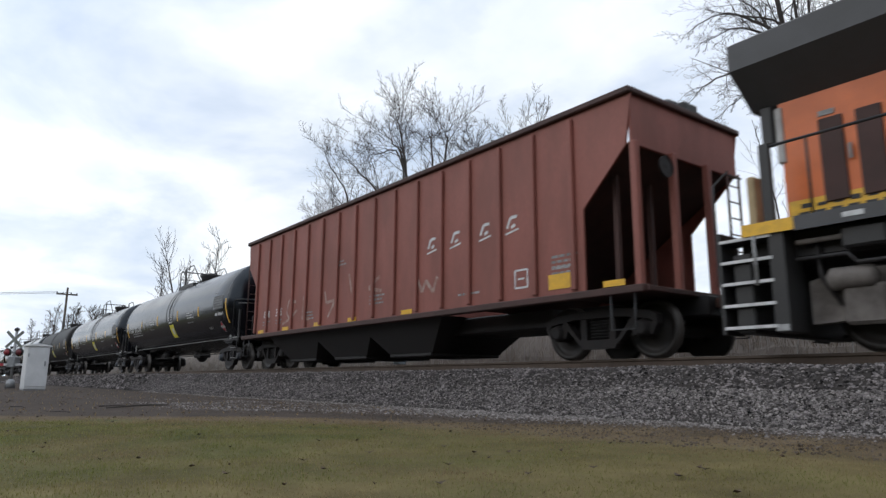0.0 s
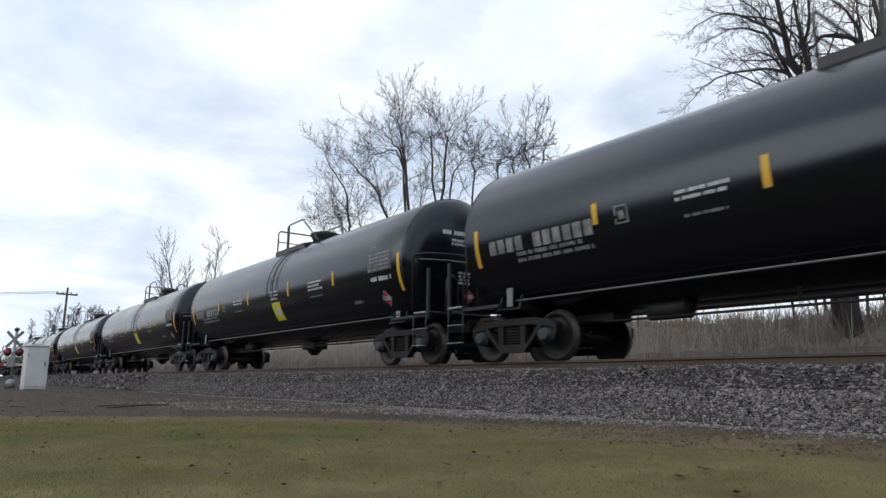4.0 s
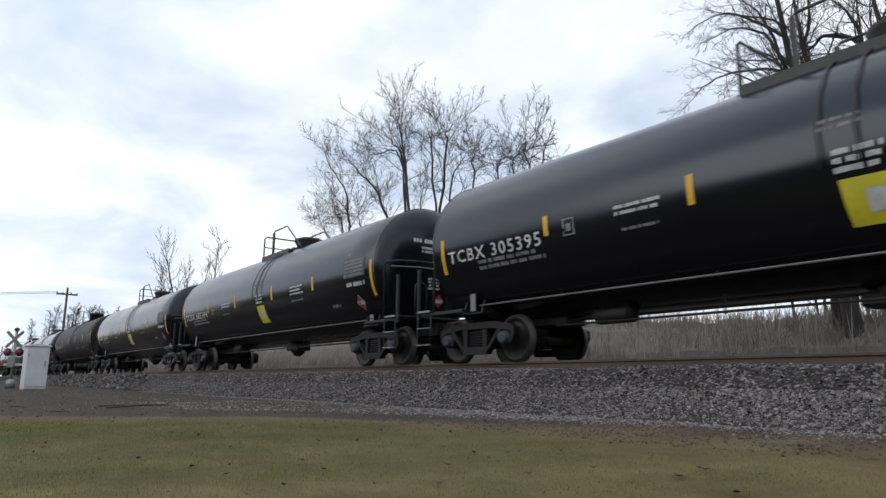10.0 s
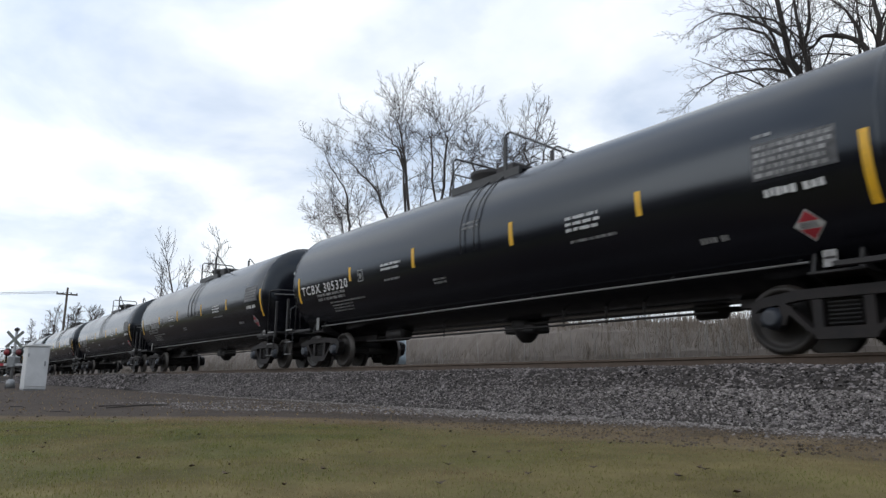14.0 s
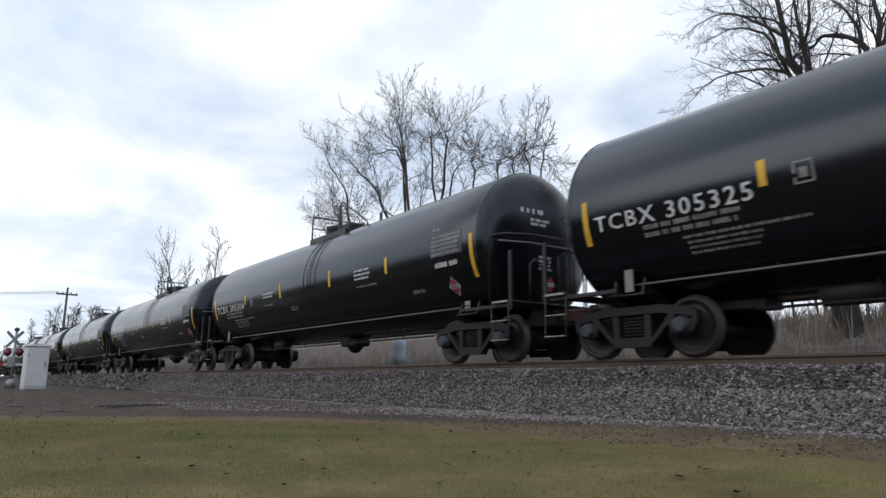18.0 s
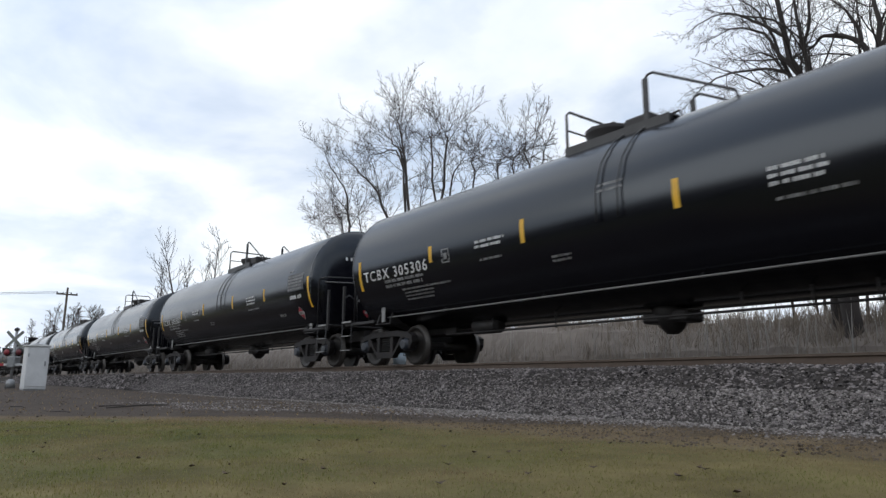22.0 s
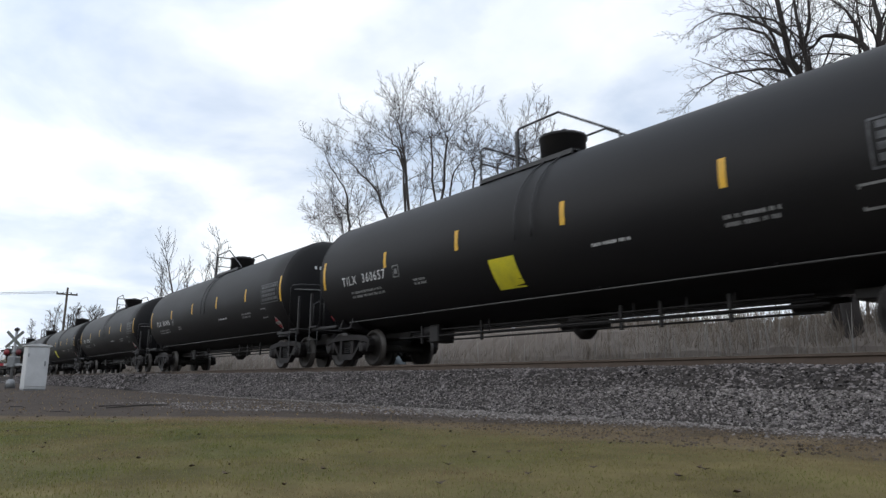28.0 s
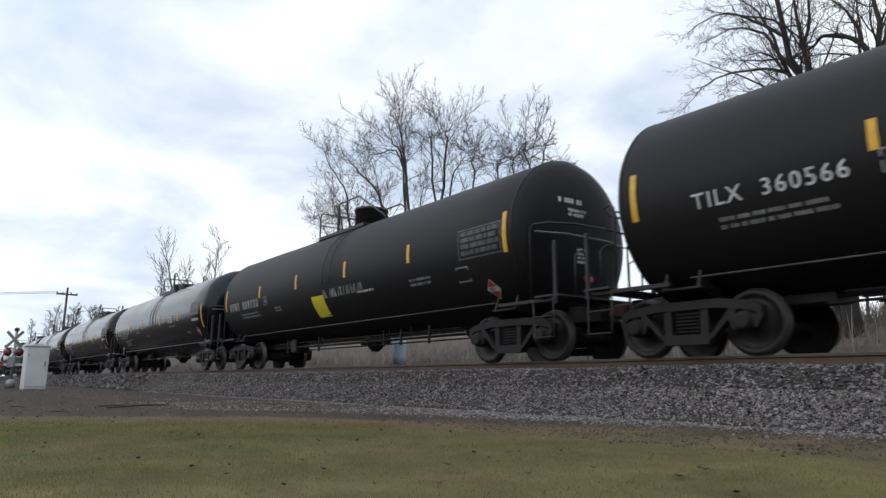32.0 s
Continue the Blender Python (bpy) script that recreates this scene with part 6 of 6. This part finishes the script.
    b = hub("barrel", pose(-20.9, 4.6, -0.78), "pale blue plastic barrel half hidden in reeds", "barrel")
    part("drum", Shape().lathe([(1.0, 0.20), (1.03, 0.23), (1.3, 0.24), (1.34, 0.22), (1.6, 0.24), (1.86, 0.23), (1.9, 0.18)], 18, "z"), PALEBLUE, b)
    part("stand", Shape().box(-0.26, 0.26, -0.26, 0.26, -0.1, 1.0, 0.02), TIMBER, b)


PALEBLUE = material("pale_blue_plastic", (0.27, 0.33, 0.38), 0.6, scale=5, other=(0.40, 0.45, 0.5))
build_trees()
build_brush()
build_woods()
build_grass()
build_crossing()

# ---------------------------------------------------------------- the train
SPEED = 20.63
# where the first tank car stands at the start, and the pitch from each car to the next
FIRST_X = -31.66
SPACING = (
    17.73, 17.83, 17.83, 17.83, 17.83, 17.89, 17.83, 17.83, 17.83, 17.84, 17.94, 17.96, 17.77, 17.85, 17.93,
    17.93, 17.93, 17.93, 17.92, 17.98, 17.91, 17.95, 18.01, 17.98, 17.95, 17.99, 18.02, 17.85, 17.96, 17.96,
    17.96, 17.9, 18.67, 17.88, 17.88, 17.81, 17.9, 17.9, 17.9, 17.9, 17.9, 17.9, 17.9)


def car_x(i):
    return FIRST_X - sum(SPACING[:i - 1])


MARKS = {1: "TCBX 305386", 2: "TCBX 305357", 3: "TCBX 305200", 6: "TCBX 305314", 7: "TCBX 305313", 8: "TCBX 305391", 9: "TCBX 305392",
         10: "TCBX 305393", 11: "TCBX 305395", 12: "TCBX 305394", 13: "TCBX 305422", 15: "TCBX 305319", 16: "TCBX 305320",
         19: "TCBX 305323", 20: "TCBX 305325", 21: "TCBX 305304", 22: "TCBX 305321", 23: "TCBX 305344", 24: "TCBX 305341", 25: "TCBX 305306", 26: "TCBX 305307",
         27: "TCBX 305302", 28: "TCBX 305303", 31: "TILX 360569", 32: "TILX 360657", 33: "TILX 360456", 34: "TILX 360508", 35: "TILX 360601", 36: "TILX 360566"}
DULL_CARS = {14} | set(range(30, 38))
CARS = {}


def build_train():
    kinds = {}
    for i in range(1, 45):
        dull = i in DULL_CARS
        panel = (1 if i <= 13 else 0) if not dull else {31: 2, 32: 2, 35: 3, 37: 2}.get(i, 0)
        paint = DULL if dull or i == 3 else GLOSS
        key = (dull, panel, paint.name)
        if key not in kinds:
            words = ("dull black" if paint == DULL else "glossy black") + " tank car with yellow reflective strips"
            kinds[key] = build_tank_car(not dull, panel, 3 + len(kinds), words + (" and a yellow panel" if panel else ""), paint)
            CARS[i] = kinds[key]
        else:
            CARS[i] = copy_thing(kinds[key], pose(0, 0, 0))
    for i, car in CARS.items():
        words = MARKS.get(i)
        if words:
            long = words[1] == "C"
            me = on_shell(lettering(words if long else words.replace(" ", "  "), 0.3, WHITE, 0.003), -7.24 if long else -6.44, 1.99 if long else 2.01, 2.65 if long else 2.06, 0.24 if long else 0.22)
            tagged(part("car_number", me, WHITE, car, "white stencilled lettering"), kind="stuff")
        else:
            unread = Shape()
            for k in range(11):
                if k != 4:
                    patch(unread, -7.05 + k * 0.235, -6.87 + k * 0.235, 1.98, 2.24)
            tagged(part("car_number", unread, FADED, car, "worn white lettering past reading"), kind="stuff")
        car.matrix_basis = pose(car_x(i), TRACK_Y, 0)


    # sprayed scrawl on one dull car
    rng = random.Random(4)
    for k in range(7):
        x = 0.05 + 0.3 * k
        s = Shape()
        z = 1.82
        for _ in range(3):
            patch(s, x, x + 0.05, z, z + 0.22, 0.007, rng.uniform(-0.12, 0.12))
            x += rng.uniform(0.06, 0.12)
        tagged(part("graffiti_stroke", s, FADED, CARS[37], "sprayed pale scrawl"), kind="stuff")


build_train()
HOPPER = build_hopper()
ENGINE = build_engine()
LEAD = {"hopper": (HOPPER, -14.16), "engine": (ENGINE, 5.55)}
for thing, x in LEAD.values():
    thing.matrix_basis = pose(x, TRACK_Y, 0)


# ---------------------------------------------------------------- what moves
def motions():
    for i, car in CARS.items():
        walk(car, [(0.0, pose(car_x(i), TRACK_Y, 0)), (32.0, pose(car_x(i) + SPEED * 32.0, TRACK_Y, 0))])
    for thing, x in LEAD.values():
        walk(thing, [(0.0, pose(x, TRACK_Y, 0)), (32.0, pose(x + SPEED * 32.0, TRACK_Y, 0))])
    # every wheelset turns with the road that it rolls over; alike ones share their keys
    first = {}
    for car in [*CARS.values(), HOPPER, ENGINE]:
        for truck in car.children:
            if not truck.name.startswith("truck"):
                continue
            for w in truck.children:
                if not w.name.startswith("wheelset"):
                    continue
                at = (round(w.location.x, 3), round(w.location.z, 3))
                if at not in first:
                    turn = math.degrees(SPEED / at[1])
                    walk(w, [(k / FPS, pose(at[0], 0, at[1], 0, turn * k / FPS, 0)) for k in range(32 * FPS + 1)])
                    first[at] = w
                else:
                    w.rotation_mode = "QUATERNION"
                    w.animation_data_create().action = first[at].animation_data.action
                    w.animation_data.action_slot = first[at].animation_data.action_slot


motions()
